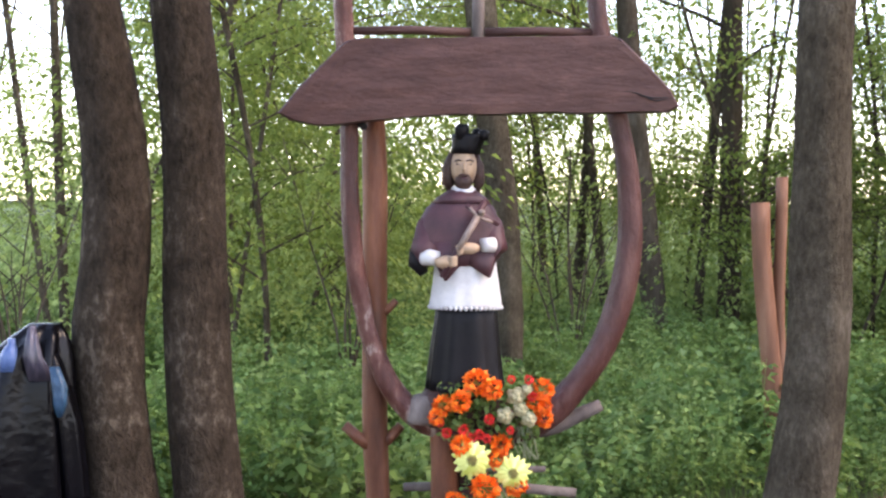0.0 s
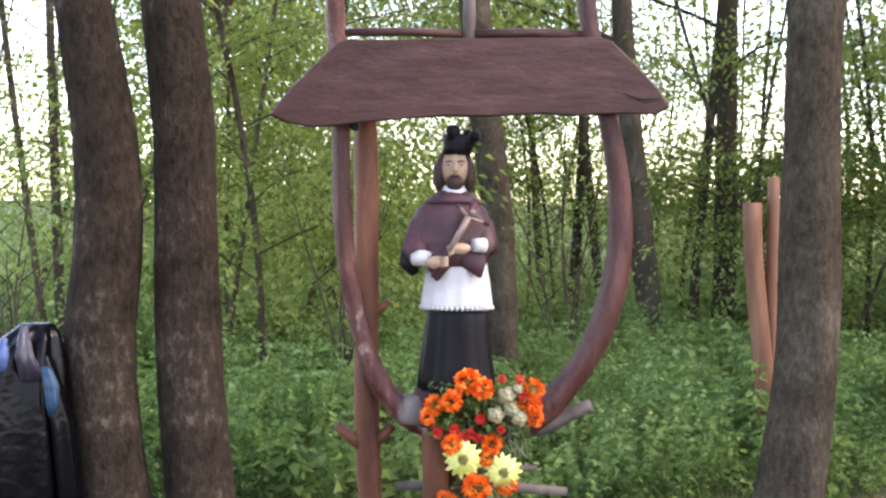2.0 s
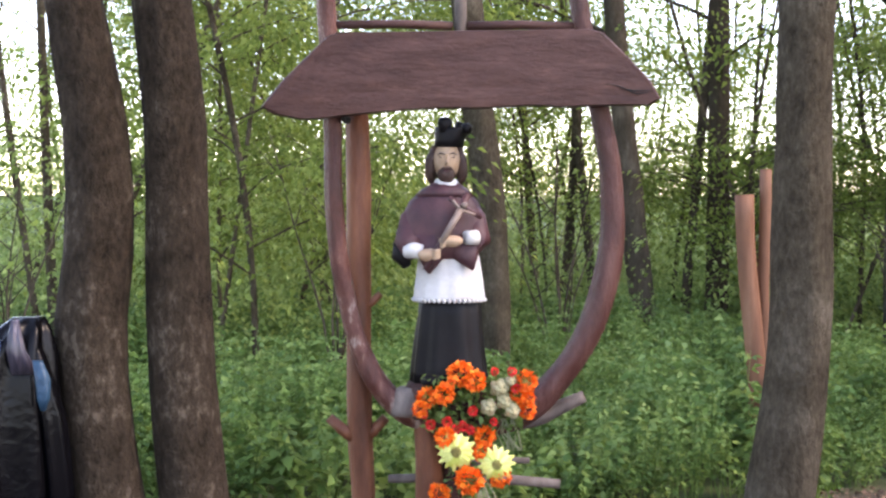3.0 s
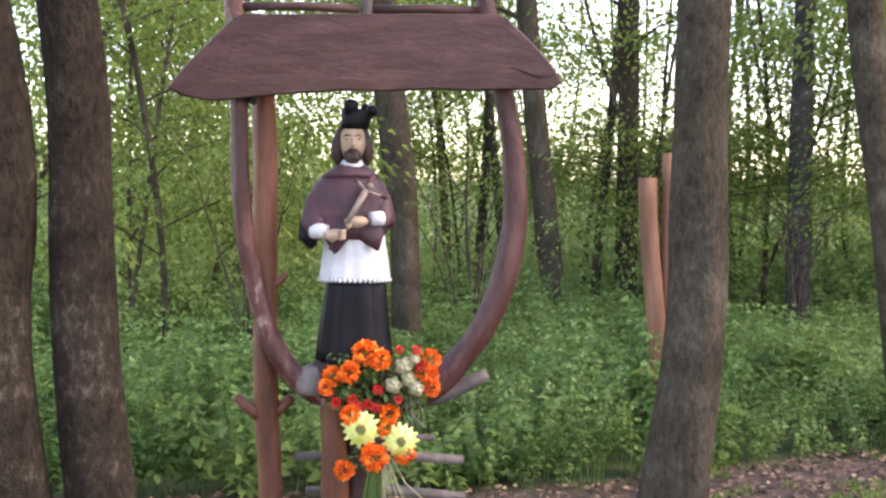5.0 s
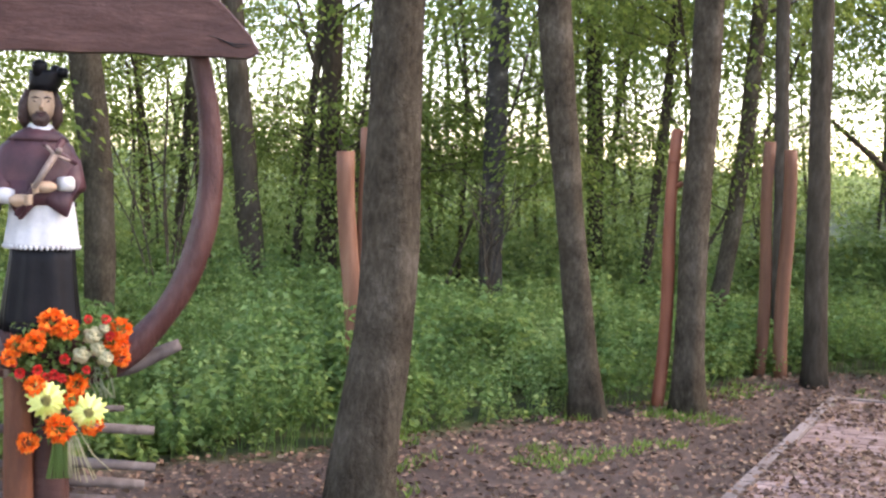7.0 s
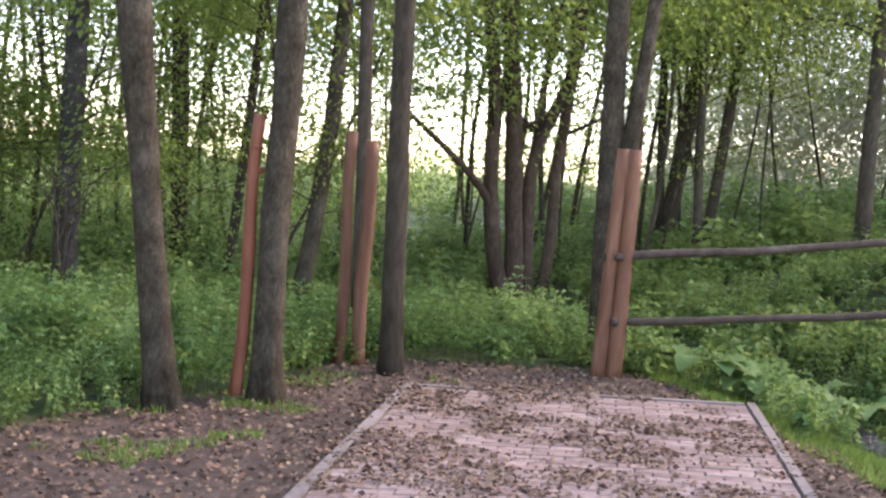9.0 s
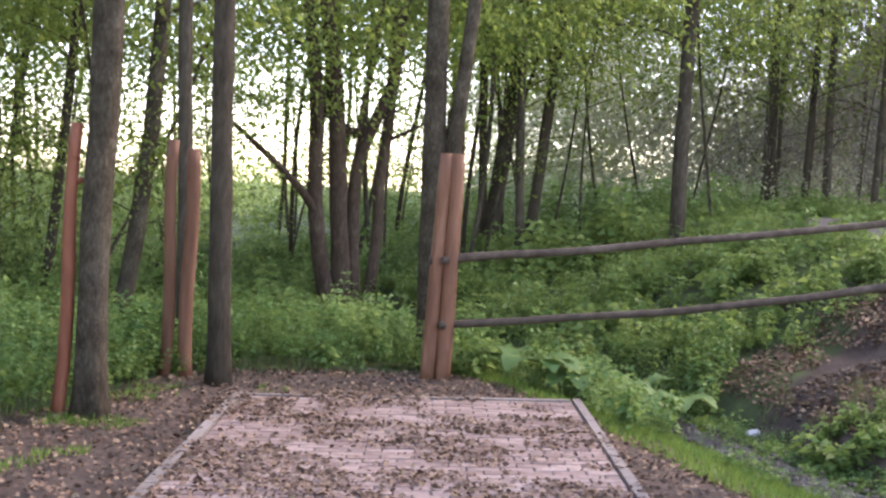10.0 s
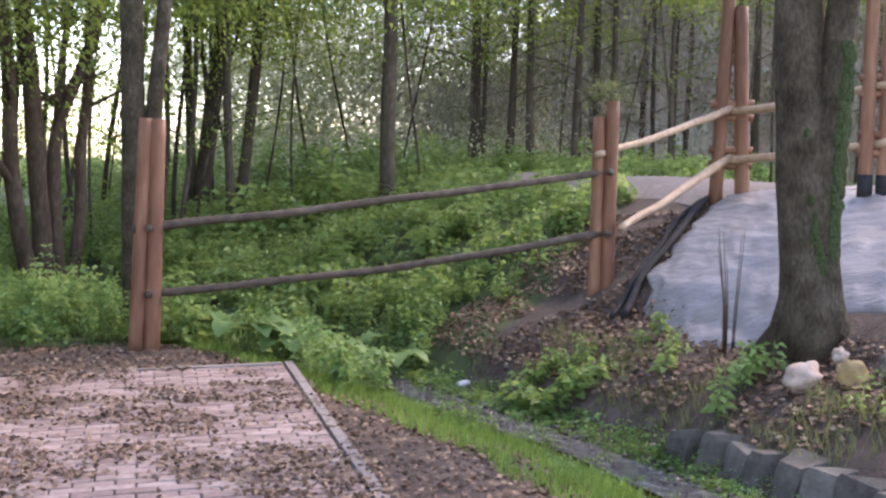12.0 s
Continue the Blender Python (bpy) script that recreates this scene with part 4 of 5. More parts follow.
def burdock(x, y, s):
    z = float(rise(x, y))
    b = thing("burdock_plant", (x, y, z), "burdock with large pale green leaves in the ditch", "plant", "burdock plants")
    for i in range(rng.integers(4, 7)):
        w = rng.uniform(0, 6.28)
        ln = s * rng.uniform(0.7, 1.1)
        g = Geo()
        vs, nn = [], 7
        side = np.array((-math.sin(w), math.cos(w), 0))
        d = np.array((math.cos(w), math.sin(w), 0))
        for q in range(nn):
            f = q / (nn - 1)
            wd = ln * 0.42 * math.sin(math.pi * (0.12 + 0.88 * f) ** 0.8) ** 0.8 + 0.004
            c = d * (0.08 + ln * f) + np.array((0, 0, 0.16 + 0.22 * s + 0.18 * ln * math.sin(f * 2.2) - 0.25 * ln * f * f))
            for e in (-1, -0.5, 0, 0.5, 1):
                vs.append(c + side * wd * e + np.array((0, 0, abs(e) * wd * 0.25 + 0.02 * math.sin(q * 2.5 + e * 3))))
        g.add(vs, [(5 * q + e, 5 * q + e + 1, 5 * q + 6 + e, 5 * q + 5 + e) for q in range(nn - 1) for e in range(4)])
        g.tube([(0, 0, 0), tuple(d * 0.04 + np.array((0, 0, 0.10 + 0.12 * s))), tuple(d * 0.09 + np.array((0, 0, 0.16 + 0.22 * s)))], 0.008, 6)
        part("leaf", g, BURDOCK, b)


for x, y, s in ((8.35, 7.95, 0.40), (8.75, 7.7, 0.44), (9.15, 7.75, 0.38), (8.5, 8.4, 0.40), (9.0, 8.2, 0.42), (9.5, 8.3, 0.40), (9.55, 7.3, 0.32), (9.0, 7.3, 0.34), (10.1, 7.7, 0.34)):
    burdock(x, y, s)

# ---- dry leaves ----


def litter(name, pts, lift, size, label):
    n = len(pts)
    c = np.column_stack([pts, rise(pts[:, 0], pts[:, 1]) + lift + rng.uniform(0, 0.012, n)])
    w = rng.uniform(0, 6.28, n)
    way = np.column_stack([np.cos(w), np.sin(w), rng.normal(0, 0.10, n)])
    tagged(new(name, quads(name, leaves(c, way, rng.uniform(0.6, 1.3, n) * size, 0.7, 0.02, 0.07), LITTER)), label, "dry leaves", kind="stuff")


trod = field(64000, -4, 9.5, 1, 10, lambda x, y: (wild(x, y) < 0.6) & ~paved(x, y) & inview(x, y) & (bank(x, y) < -0.6) & (np.hypot(x, y) > 3.5))
litter("leaf_litter", trod, 0.0, 0.037, "brown dry leaves strewn on the trodden ground")
onp = field(66000, 1, 8, 2, 8.2, lambda x, y: paved(x, y, 0.06) & (patch(x, y, 1.1, 31) + 0.6 * patch(x, y, 3.5, 5) > -0.04 + 0.16 * rng.normal(0, 1, len(x))))
litter("leaves_on_paving", onp, 0.042, 0.036, "brown dry leaves lying on the pink paving")
back = field(16000, -9, 7, -8, 6, lambda x, y: ~paved(x, y) & (bank(x, y) < -0.6) & ~(inview(x, y) & (np.hypot(x, y) > 3.5)))
litter("leaf_litter_behind", back, 0.0, 0.05, "brown dry leaves strewn behind the viewpoint")
onp2 = field(12000, -8, 5, -7, 2, lambda x, y: paved(x, y, 0.06) & (patch(x, y, 1.1, 31) > -0.15))
litter("leaves_on_near_paving", onp2, 0.042, 0.045, "dry leaves lying on the near end of the paving")
onb = field(42000, 6.5, 13, 0.5, 7.4, lambda x, y: (bank(x, y) > 0.95) & (bank(x, y) < np.where(y > 5.4, 4.0, 2.3)) & (patch(x, y, 1.5, 55) > -0.3))
litter("leaves_on_bank", onb, 0.0, 0.05, "dry leaves on the earth bank")

# ---- shrine ----
SY = 5.66


def xz(points, y=SY):
    return [(x, y, z) for x, z in points]


def smooth_line(points, n=28):
    p = np.array(points, float)
    s = np.linspace(0, len(p) - 1, n)
    i = np.clip(s.astype(int), 0, len(p) - 2)
    f = (s - i)[:, None]
    m = np.gradient(p, axis=0)
    a, b, ma, mb = p[i], p[i + 1], m[i], m[i + 1]
    return (2 * f ** 3 - 3 * f ** 2 + 1) * a + (f ** 3 - 2 * f ** 2 + f) * ma + (3 * f ** 2 - 2 * f ** 3) * b + (f ** 3 - f ** 2) * mb


shrine = thing("wayside_shrine", (0, 0, 0), "rustic wooden wayside shrine with a roof board over curved limbs", "shrine")
L = smooth_line(xz([(-0.555, 2.75), (-0.55, 2.4), (-0.525, 1.96), (-0.52, 1.62), (-0.50, 1.38), (-0.465, 1.19), (-0.415, 0.995), (-0.335, 0.825), (-0.24, 0.725), (-0.10, 0.665), (0.03, 0.65)]), 44)
part("limb", Geo().tube(L, np.interp(np.arange(44), (0, 14, 26, 36, 43), (0.040, 0.036, 0.042, 0.052, 0.05)), 18, 0.30, seed=1, freq=11), RING, shrine, "curved left limb with worn bark")
R = smooth_line(xz([(0.50, 2.75), (0.515, 2.4), (0.60, 2.0), (0.65, 1.735), (0.66, 1.45), (0.62, 1.21), (0.535, 0.995), (0.405, 0.815), (0.26, 0.695), (0.105, 0.65), (0.0, 0.655)]), 44)
part("limb", Geo().tube(R, np.interp(np.arange(44), (0, 10, 22, 34, 43), (0.042, 0.046, 0.056, 0.062, 0.05)), 18, 0.24, seed=5, freq=10), RING_DARK, shrine, "curved right limb of dark stained wood")
part("limb_stub", Geo().tube(smooth_line(xz([(0.22, 0.65), (0.35, 0.67), (0.46, 0.72), (0.555, 0.765)], SY + 0.05), 12), np.linspace(0.045, 0.024, 12), 12, 0.2, seed=8), GREYWOOD, shrine)
part("stem", Geo().tube(smooth_line(xz([(-0.13, 0.70), (-0.11, 0.50), (-0.10, 0.30), (-0.09, -0.1)]), 16), np.linspace(0.05, 0.075, 16), 14, 0.14, seed=2), POLE, shrine)
part("stem", Geo().tube(smooth_line(xz([(0.0, 0.68), (0.01, 0.45), (0.02, 0.2), (0.03, -0.1)], SY + 0.02), 16), np.linspace(0.06, 0.09, 16), 14, 0.16, seed=4), ROOF, shrine)
pole = part("pole", Geo().tube(smooth_line(xz([(-0.435, 2.25), (-0.43, 1.95), (-0.42, 1.5), (-0.415, 0.9), (-0.40, 0.345), (-0.39, -0.1)], SY + 0.11), 34), np.linspace(0.047, 0.060, 34), 18, 0.22, seed=7, freq=9), POLE, shrine, "upright red-brown pole with cut branch stubs")
for a, b, r in (((-0.40, 1.14), (-0.325, 1.20), 0.018), ((-0.43, 0.57), (-0.545, 0.66), 0.028), ((-0.40, 0.57), (-0.30, 0.66), 0.026)):
    part("branch_stub", Geo().tube(xz([a, tuple((np.array(a) + b) / 2 - np.array((0, 0.008))), b], SY + 0.10), (r * 1.3, r, r * 0.8), 10, 0.2), POLE, pole)
OUT = [(-0.815, 1.985), (-0.76, 1.955), (-0.65, 1.935), (-0.56, 1.94), (-0.47, 1.953), (-0.28, 1.972), (-0.1, 1.985), (0.1, 1.987), (0.32, 2.0), (0.43, 1.993), (0.535, 1.998), (0.68, 2.003), (0.80, 2.003), (0.84, 2.03),
       (0.80, 2.10), (0.705, 2.2), (0.60, 2.30), (0.55, 2.315), (0.3, 2.31), (0.0, 2.305), (-0.3, 2.297), (-0.50, 2.295), (-0.545, 2.275), (-0.625, 2.195), (-0.73, 2.09)]
n = len(OUT)
g = Geo()
mid = np.array((0.0, 2.13))
vs = []
for y, k in ((5.61, 1.0), (5.545, 1.0), (5.53, 0.985)):
    vs += [(mid[0] + (x - mid[0]) * k, y, mid[1] + (z - mid[1]) * k) for x, z in OUT]
fs = [(L0 + i, L0 + (i + 1) % n, L0 + n + (i + 1) % n, L0 + n + i) for L0 in (0, n) for i in range(n)]
g.add(vs, fs)
# the face is a fine grid that waves a little
for y, wav in ((5.53, 0.008), (5.61, 0.0)):
    k = 0.985 if wav else 1.0
    bot = np.array(OUT[:14]) * 1.0
    top = np.array(OUT[13:] + OUT[:1])[::-1]
    xs = np.linspace(-0.815, 0.84, 40)
    zb, zt = np.interp(xs, bot[:, 0], bot[:, 1]), np.interp(xs, top[:, 0], top[:, 1])
    gv = []
    for q in range(9):
        f = q / 8
        for x, b0, t0 in zip(xs, zb, zt):
            z = b0 + (t0 - b0) * f
            edge = min(f, 1 - f) > 0.01
            gv.append((mid[0] + (x - mid[0]) * k, y - (wav * (0.3 + noise.noise((x * 3, 0, z * 14))) if edge else 0), mid[1] + (z - mid[1]) * k))
    g.add(gv, [(q * 40 + i, q * 40 + i + 1, q * 40 + 41 + i, q * 40 + 40 + i) for q in range(8) for i in range(39)])
board = part("roof_board", g, ROOF, shrine, "broad dark stained roof board with sloping ends", smooth=False)
cr = Geo()
for a, b in (((0.60, 2.085), (0.82, 2.05)), ((0.66, 2.065), (0.80, 2.045))):
    k = np.linspace(0, 1, 8)
    cr.tube([(a[0] + (b[0] - a[0]) * q, 5.521, a[1] + (b[1] - a[1]) * q + 0.006 * math.sin(q * 9)) for q in k], 0.0035 * np.sin(k * 3.0 + 0.1), 6)
part("crack", cr, TAR, board)
for x0, x1 in ((-0.53, -0.02), (0.04, 0.50)):
    part("rail", Geo().tube([(x0, SY, 2.338), ((x0 + x1) / 2, SY, 2.345), (x1, SY, 2.338)], 0.019, 10, 0.12), ROOF, shrine)
part("king_post", Geo().tube([(0.01, SY, 2.1), (0.012, SY, 2.4), (0.01, SY, 2.75)], 0.026, 10, 0.1), GREYWOOD, shrine)
part("peg", Geo().tube([(-0.47, 5.60, 1.945), (-0.47, 5.72, 1.945)], 0.018, 10), TAR, shrine)
part("seat_block", Geo().loft([(-0.19, SY - 0.01, 0.69, 0.085, 0.07), (-0.19, SY - 0.01, 0.71, 0.09, 0.075), (-0.19, SY, 0.79, 0.075, 0.07), (-0.185, SY, 0.81, 0.06, 0.055)], 10, 0.06, 4), GREYWOOD, shrine, "rough weathered grey block under the statue")
part("plinth", Geo().loft([(-0.02, SY, 0.68, 0.19, 0.10), (-0.02, SY, 0.80, 0.20, 0.11), (-0.02, SY, 0.835, 0.18, 0.10)], 18, 0.03, 5), ROOF, shrine)
# sticks stacked behind the foot of the shrine
for x0, x1, z0, z1, r, dy in ((-0.29, 0.46, 0.385, 0.37, 0.022, 0.14), (-0.24, 0.47, 0.225, 0.20, 0.022, 0.16), (-0.20, 0.42, 0.15, 0.14, 0.024, 0.10), (-0.05, 0.33, 0.42, 0.46, 0.016, 0.2), (-0.5, 0.3, 0.055, 0.05, 0.03, 0.18)):
    st = new("stick", Geo().tube([(x0, SY + dy, z0), ((x0 + x1) / 2, SY + dy + 0.03, (z0 + z1) / 2 + 0.012), (x1, SY + dy - 0.02, z1)], (r, r * 1.1, r * 0.85), 9, 0.2, seed=x0).mesh("stick", GREYWOOD))
    tagged(st, "weathered round stick in the stack at the shrine's foot", "stick", "stacked sticks")

# ---- statue: one plain mesh ----
s = Geo()
CX, CY = -0.03, SY
s.loft([(CX + 0.005, CY, 0.835, 0.165, 0.11), (CX, CY, 0.88, 0.158, 0.105), (CX, CY, 1.0, 0.145, 0.10), (CX + 0.003, CY, 1.12, 0.132, 0.095), (CX + 0.003, CY, 1.24, 0.122, 0.09)], 48, 0.055, 9, 0)
s.loft([(CX, CY, 1.185, 0.153, 0.112), (CX, CY, 1.20, 0.151, 0.111), (CX, CY, 1.30, 0.137, 0.105), (CX - 0.005, CY, 1.42, 0.122, 0.10), (CX - 0.01, CY, 1.48, 0.11, 0.09)], 56, 0.022, 13, 1)
for w in np.linspace(0, 2 * math.pi, 44, endpoint=False):
    s.ball((CX + 0.152 * math.cos(w), CY + 0.111 * math.sin(w), 1.184), (0.009, 0.009, 0.010), 1, 6, 4)
s.loft([(CX - 0.03, CY, 1.36, 0.145, 0.115), (CX - 0.03, CY, 1.40, 0.175, 0.12), (CX - 0.03, CY, 1.46, 0.185, 0.12), (CX - 0.028, CY, 1.54, 0.172, 0.115), (CX - 0.025, CY, 1.60, 0.145, 0.10), (CX - 0.02, CY, 1.645, 0.098, 0.08), (CX - 0.017, CY, 1.672, 0.055, 0.055)], 48, 0.02, 7, 2)
s.loft([(CX - 0.022, CY - 0.004, 1.622, 0.127, 0.094), (CX - 0.02, CY, 1.65, 0.099, 0.083), (CX - 0.017, CY, 1.678, 0.056, 0.056)], 48, 0.02, 7, 2)
# pointed front ends of the cape
for dx, tip in ((-0.075, (CX - 0.085, 1.30)), (0.06, (CX + 0.095, 1.315))):
    s.loft([(tip[0], CY - 0.112, tip[1], 0.006, 0.008), (CX + dx, CY - 0.10, 1.37, 0.058, 0.022), (CX + dx * 0.9, CY - 0.09, 1.46, 0.075, 0.03)], 12, 0, 1, 2)
# sleeves, cuffs and wrists
s.tube([(-0.125, CY, 1.605), (-0.185, CY - 0.01, 1.52), (-0.205, CY - 0.05, 1.43), (-0.18, CY - 0.10, 1.40)], (0.035, 0.055, 0.058, 0.05), 14, 0.08, 2)
s.tube([(-0.235, CY - 0.03, 1.43), (-0.232, CY - 0.05, 1.37), (-0.205, CY - 0.06, 1.325)], (0.03, 0.04, 0.018), 10, 0.2, 0)
s.tube([(-0.205, CY - 0.095, 1.40), (-0.15, CY - 0.13, 1.392)], (0.037, 0.031), 14, 0.06, 1)
s.tube([(0.03, CY, 1.605), (0.075, CY - 0.01, 1.53), (0.09, CY - 0.06, 1.44), (0.07, CY - 0.10, 1.44)], (0.035, 0.052, 0.055, 0.045), 14, 0.08, 2)
s.tube([(0.08, CY - 0.105, 1.45), (0.035, CY - 0.135, 1.45)], (0.033, 0.029), 14, 0.06, 1)
s.ball((-0.115, CY - 0.145, 1.378), (0.046, 0.026, 0.028), 3, 12, 8, 0.15)
s.ball((-0.02, CY - 0.15, 1.437), (0.048, 0.026, 0.024), 3, 12, 8, 0.15)
for i in range(4):
    s.tube([(-0.035 - 0.004 * i, CY - 0.165, 1.452 - 0.010 * i), (-0.075 + 0.003 * i, CY - 0.168, 1.442 - 0.011 * i)], (0.008, 0.006), 6, 0, 3)
    s.tube([(-0.10, CY - 0.165, 1.395 - 0.010 * i), (-0.068, CY - 0.168, 1.40 - 0.010 * i)], (0.008, 0.006), 6, 0, 3)
# cross held slantwise
s.tube([(-0.13, CY - 0.152, 1.315), (-0.05, CY - 0.15, 1.455), (0.045, CY - 0.125, 1.63)], 0.014, 8, 0.05, 2)
s.tube([(-0.035, CY - 0.15, 1.615), (0.03, CY - 0.15, 1.575), (0.10, CY - 0.14, 1.535)], 0.011, 8, 0.05, 2)
s.tube([(-0.065, CY - 0.17, 1.43), (-0.03, CY - 0.172, 1.49), (0.015, CY - 0.165, 1.568)], (0.010, 0.014, 0.016), 8, 0.15, 5)
s.tube([(-0.02, CY - 0.165, 1.605), (0.013, CY - 0.165, 1.566), (0.075, CY - 0.16, 1.545)], (0.006, 0.009, 0.006), 6, 0.1, 5)
s.ball((0.03, CY - 0.168, 1.585), 0.014, 5, 8, 6)
# collar, head, hair, beard, biretta
s.loft([(-0.045, CY - 0.008, 1.655, 0.056, 0.056), (-0.045, CY - 0.008, 1.668, 0.06, 0.058), (-0.045, CY - 0.004, 1.695, 0.042, 0.045)], 24, 0, 1, 1)
s.ball((-0.043, CY - 0.005, 1.775), (0.056, 0.064, 0.086), 3, 20, 14)
s.ball((-0.043, CY + 0.022, 1.775), (0.073, 0.062, 0.088), 4, 20, 14, 0.18, 3)
for sx in (-1, 1):
    s.tube([(-0.043 + sx * 0.045, CY + 0.0, 1.83), (-0.043 + sx * 0.066, CY, 1.77), (-0.043 + sx * 0.068, CY + 0.008, 1.71), (-0.043 + sx * 0.055, CY + 0.02, 1.675)], (0.02, 0.026, 0.026, 0.015), 10, 0.3, 4)
s.ball((-0.043, CY - 0.042, 1.712), (0.038, 0.030, 0.036), 4, 14, 10, 0.2)
s.ball((-0.043, CY - 0.064, 1.738), (0.024, 0.012, 0.008), 4, 10, 6)
s.tube([(-0.043, CY - 0.062, 1.795), (-0.043, CY - 0.074, 1.765), (-0.043, CY - 0.064, 1.752)], (0.006, 0.009, 0.008), 8, 0, 3)
# brows, eyes, lips
for sx in (-1, 1):
    s.tube([(-0.043 + sx * 0.010, CY - 0.066, 1.797), (-0.043 + sx * 0.026, CY - 0.062, 1.802), (-0.043 + sx * 0.040, CY - 0.050, 1.795)], (0.0025, 0.0035, 0.002), 6, 0, 4)
    s.ball((-0.043 + sx * 0.023, CY - 0.0585, 1.785), (0.011, 0.006, 0.0055), 4, 10, 6)
    s.ball((-0.043 + sx * 0.023, CY - 0.0615, 1.786), (0.007, 0.005, 0.0030), 3, 8, 6)
s.ball((-0.043, CY - 0.070, 1.726), (0.014, 0.005, 0.004), 2, 8, 6)
# biretta: a flaring cap with three upright fins
s.loft([(-0.036, CY, 1.828, 0.060, 0.064), (-0.030, CY, 1.86, 0.063, 0.066), (-0.022, CY, 1.895, 0.071, 0.070), (-0.018, CY, 1.912, 0.074, 0.070), (-0.018, CY, 1.906, 0.04, 0.04)], 32, 0.04, 4, 0)
for x0, x1, top, y0 in ((-0.083, -0.022, 1.952, -0.05), (-0.010, 0.030, 1.938, 0.02), (0.014, 0.062, 1.928, -0.04)):
    s.loft([((x0 + x1) / 2, CY + y0 * 0.6, 1.885, (x1 - x0) * 0.42, 0.030), ((x0 + x1) / 2, CY + y0, top - 0.022, (x1 - x0) * 0.52, 0.026), ((x0 + x1) / 2, CY + y0, top - 0.006, (x1 - x0) * 0.42, 0.020), ((x0 + x1) / 2, CY + y0, top, (x1 - x0) * 0.2, 0.010)], 14, 0, 1, 0)
s.ball((-0.10, CY - 0.09, 0.85), (0.05, 0.06, 0.03), 0, 12, 8)
s.ball((0.03, CY - 0.09, 0.85), (0.05, 0.06, 0.03), 0, 12, 8)
tagged(new("statue", s.mesh("statue", [ROBE, WHITE, CAPE, SKIN, HAIR, CROSS])), "painted statue in black robe, white surplice and maroon cape", "statue")

# ---- flowers ----
FY = 5.50


def pompom(x, z, r, material, name, y=FY, rows=5, parent=None):
    """A full round bloom of many small petals turned to the front."""
    out = []
    n = 70
    i = np.arange(n) + 0.5
    ph = np.arccos(1 - 1.45 * i / n)
    w = math.pi * (1 + 5 ** 0.5) * i
    d = np.column_stack([np.sin(ph) * np.cos(w), -np.cos(ph), np.sin(ph) * np.sin(w)])
    c = np.array((x, y, z)) + d * r * 0.55
    q = leaves(c, d + rng.normal(0, 0.25, d.shape), r * rng.uniform(0.45, 0.7, n), 0.95, 0.0, 0.18)
    ob = part(name, quads(name, q, material), None, parent)
    return ob


bouquet = thing("flower_bouquet", (0, 0, 0), "bouquet of orange, red, cream and lime artificial flowers", "flowers")
for x, z, r in ((0.015, 0.887, 0.056), (0.077, 0.863, 0.046), (-0.122, 0.785, 0.044), (-0.05, 0.81, 0.046), (-0.148, 0.745, 0.034), (0.29, 0.857, 0.046), (0.262, 0.805, 0.044), (0.297, 0.735, 0.036), (0.30, 0.79, 0.032),
                (-0.045, 0.63, 0.044), (0.118, 0.63, 0.045), (0.106, 0.57, 0.046), (0.053, 0.45, 0.060), (0.185, 0.462, 0.046), (-0.07, 0.392, 0.044)):
    pompom(x, z, r, ORANGE, "orange_bloom", FY + rng.uniform(-0.03, 0.02), parent=bouquet)
for x, z, r in ((0.158, 0.9, 0.018), (0.23, 0.9, 0.02), (-0.105, 0.678, 0.022), (-0.037, 0.69, 0.022), (0.07, 0.735, 0.022), (0.03, 0.672, 0.022), (-0.135, 0.72, 0.02), (0.155, 0.69, 0.018), (0.0, 0.66, 0.02), (0.245, 0.83, 0.02), (0.06, 0.655, 0.018), (0.05, 0.85, 0.018)):
    pompom(x, z, r, RED, "red_bud", FY - 0.01, parent=bouquet)
for x, z, r in ((0.178, 0.83, 0.038), (0.135, 0.75, 0.035), (0.20, 0.775, 0.033), (0.232, 0.738, 0.034), (0.225, 0.857, 0.024)):
    g = Geo()
    for ring, nn, rr in ((0, 5, 1.0), (1, 5, 0.7), (2, 3, 0.4)):
        for k in range(nn):
            w = k * 2 * math.pi / nn + ring * 0.6
            c = np.array((x + math.cos(w) * r * rr * 0.6, FY - 0.012 * ring, z + math.sin(w) * r * rr * 0.6))
            g.ball(c, (r * 0.5 * (0.5 + rr * 0.5), r * 0.35, r * 0.5 * (0.5 + rr * 0.5)), 0, 8, 6, 0.15, k)
    part("cream_rose", g, CREAM, bouquet)
for x, z, r in ((-0.0, 0.572, 0.082), (0.168, 0.52, 0.076)):
    g = Geo()
    for ring in (0, 1):
        for k in range(15):
            w = k * 2 * math.pi / 15 + ring * 0.2
            d = np.array((math.cos(w), 0, math.sin(w)))
            t = np.array((-math.sin(w), 0, math.cos(w)))
            rr = r * (1 - 0.18 * ring) * rng.uniform(0.92, 1.08)
            base = np.array((x, FY - 0.035 - 0.006 * ring, z))
            vs = []
            for f, wd in ((0.22, 0.05), (0.5, 0.115), (0.8, 0.12), (0.95, 0.07), (1.0, 0.02)):
                c = base + d * rr * f + np.array((0, 0.018 * f * f - 0.008 * ring, 0))
                vs += [c - t * wd * r, c + np.array((0, -0.004, 0)), c + t * wd * r]
            g.add(vs, [(3 * a + e, 3 * a + e + 1, 3 * a + 4 + e, 3 * a + 3 + e) for a in range(4) for e in (0, 1)])
    da = part("lime_daisy", g, YELLOW, bouquet)
    part("disc", Geo().ball((x, FY - 0.042, z), (r * 0.36, 0.012, r * 0.36), 0, 16, 8, 0.1), DISC, da)
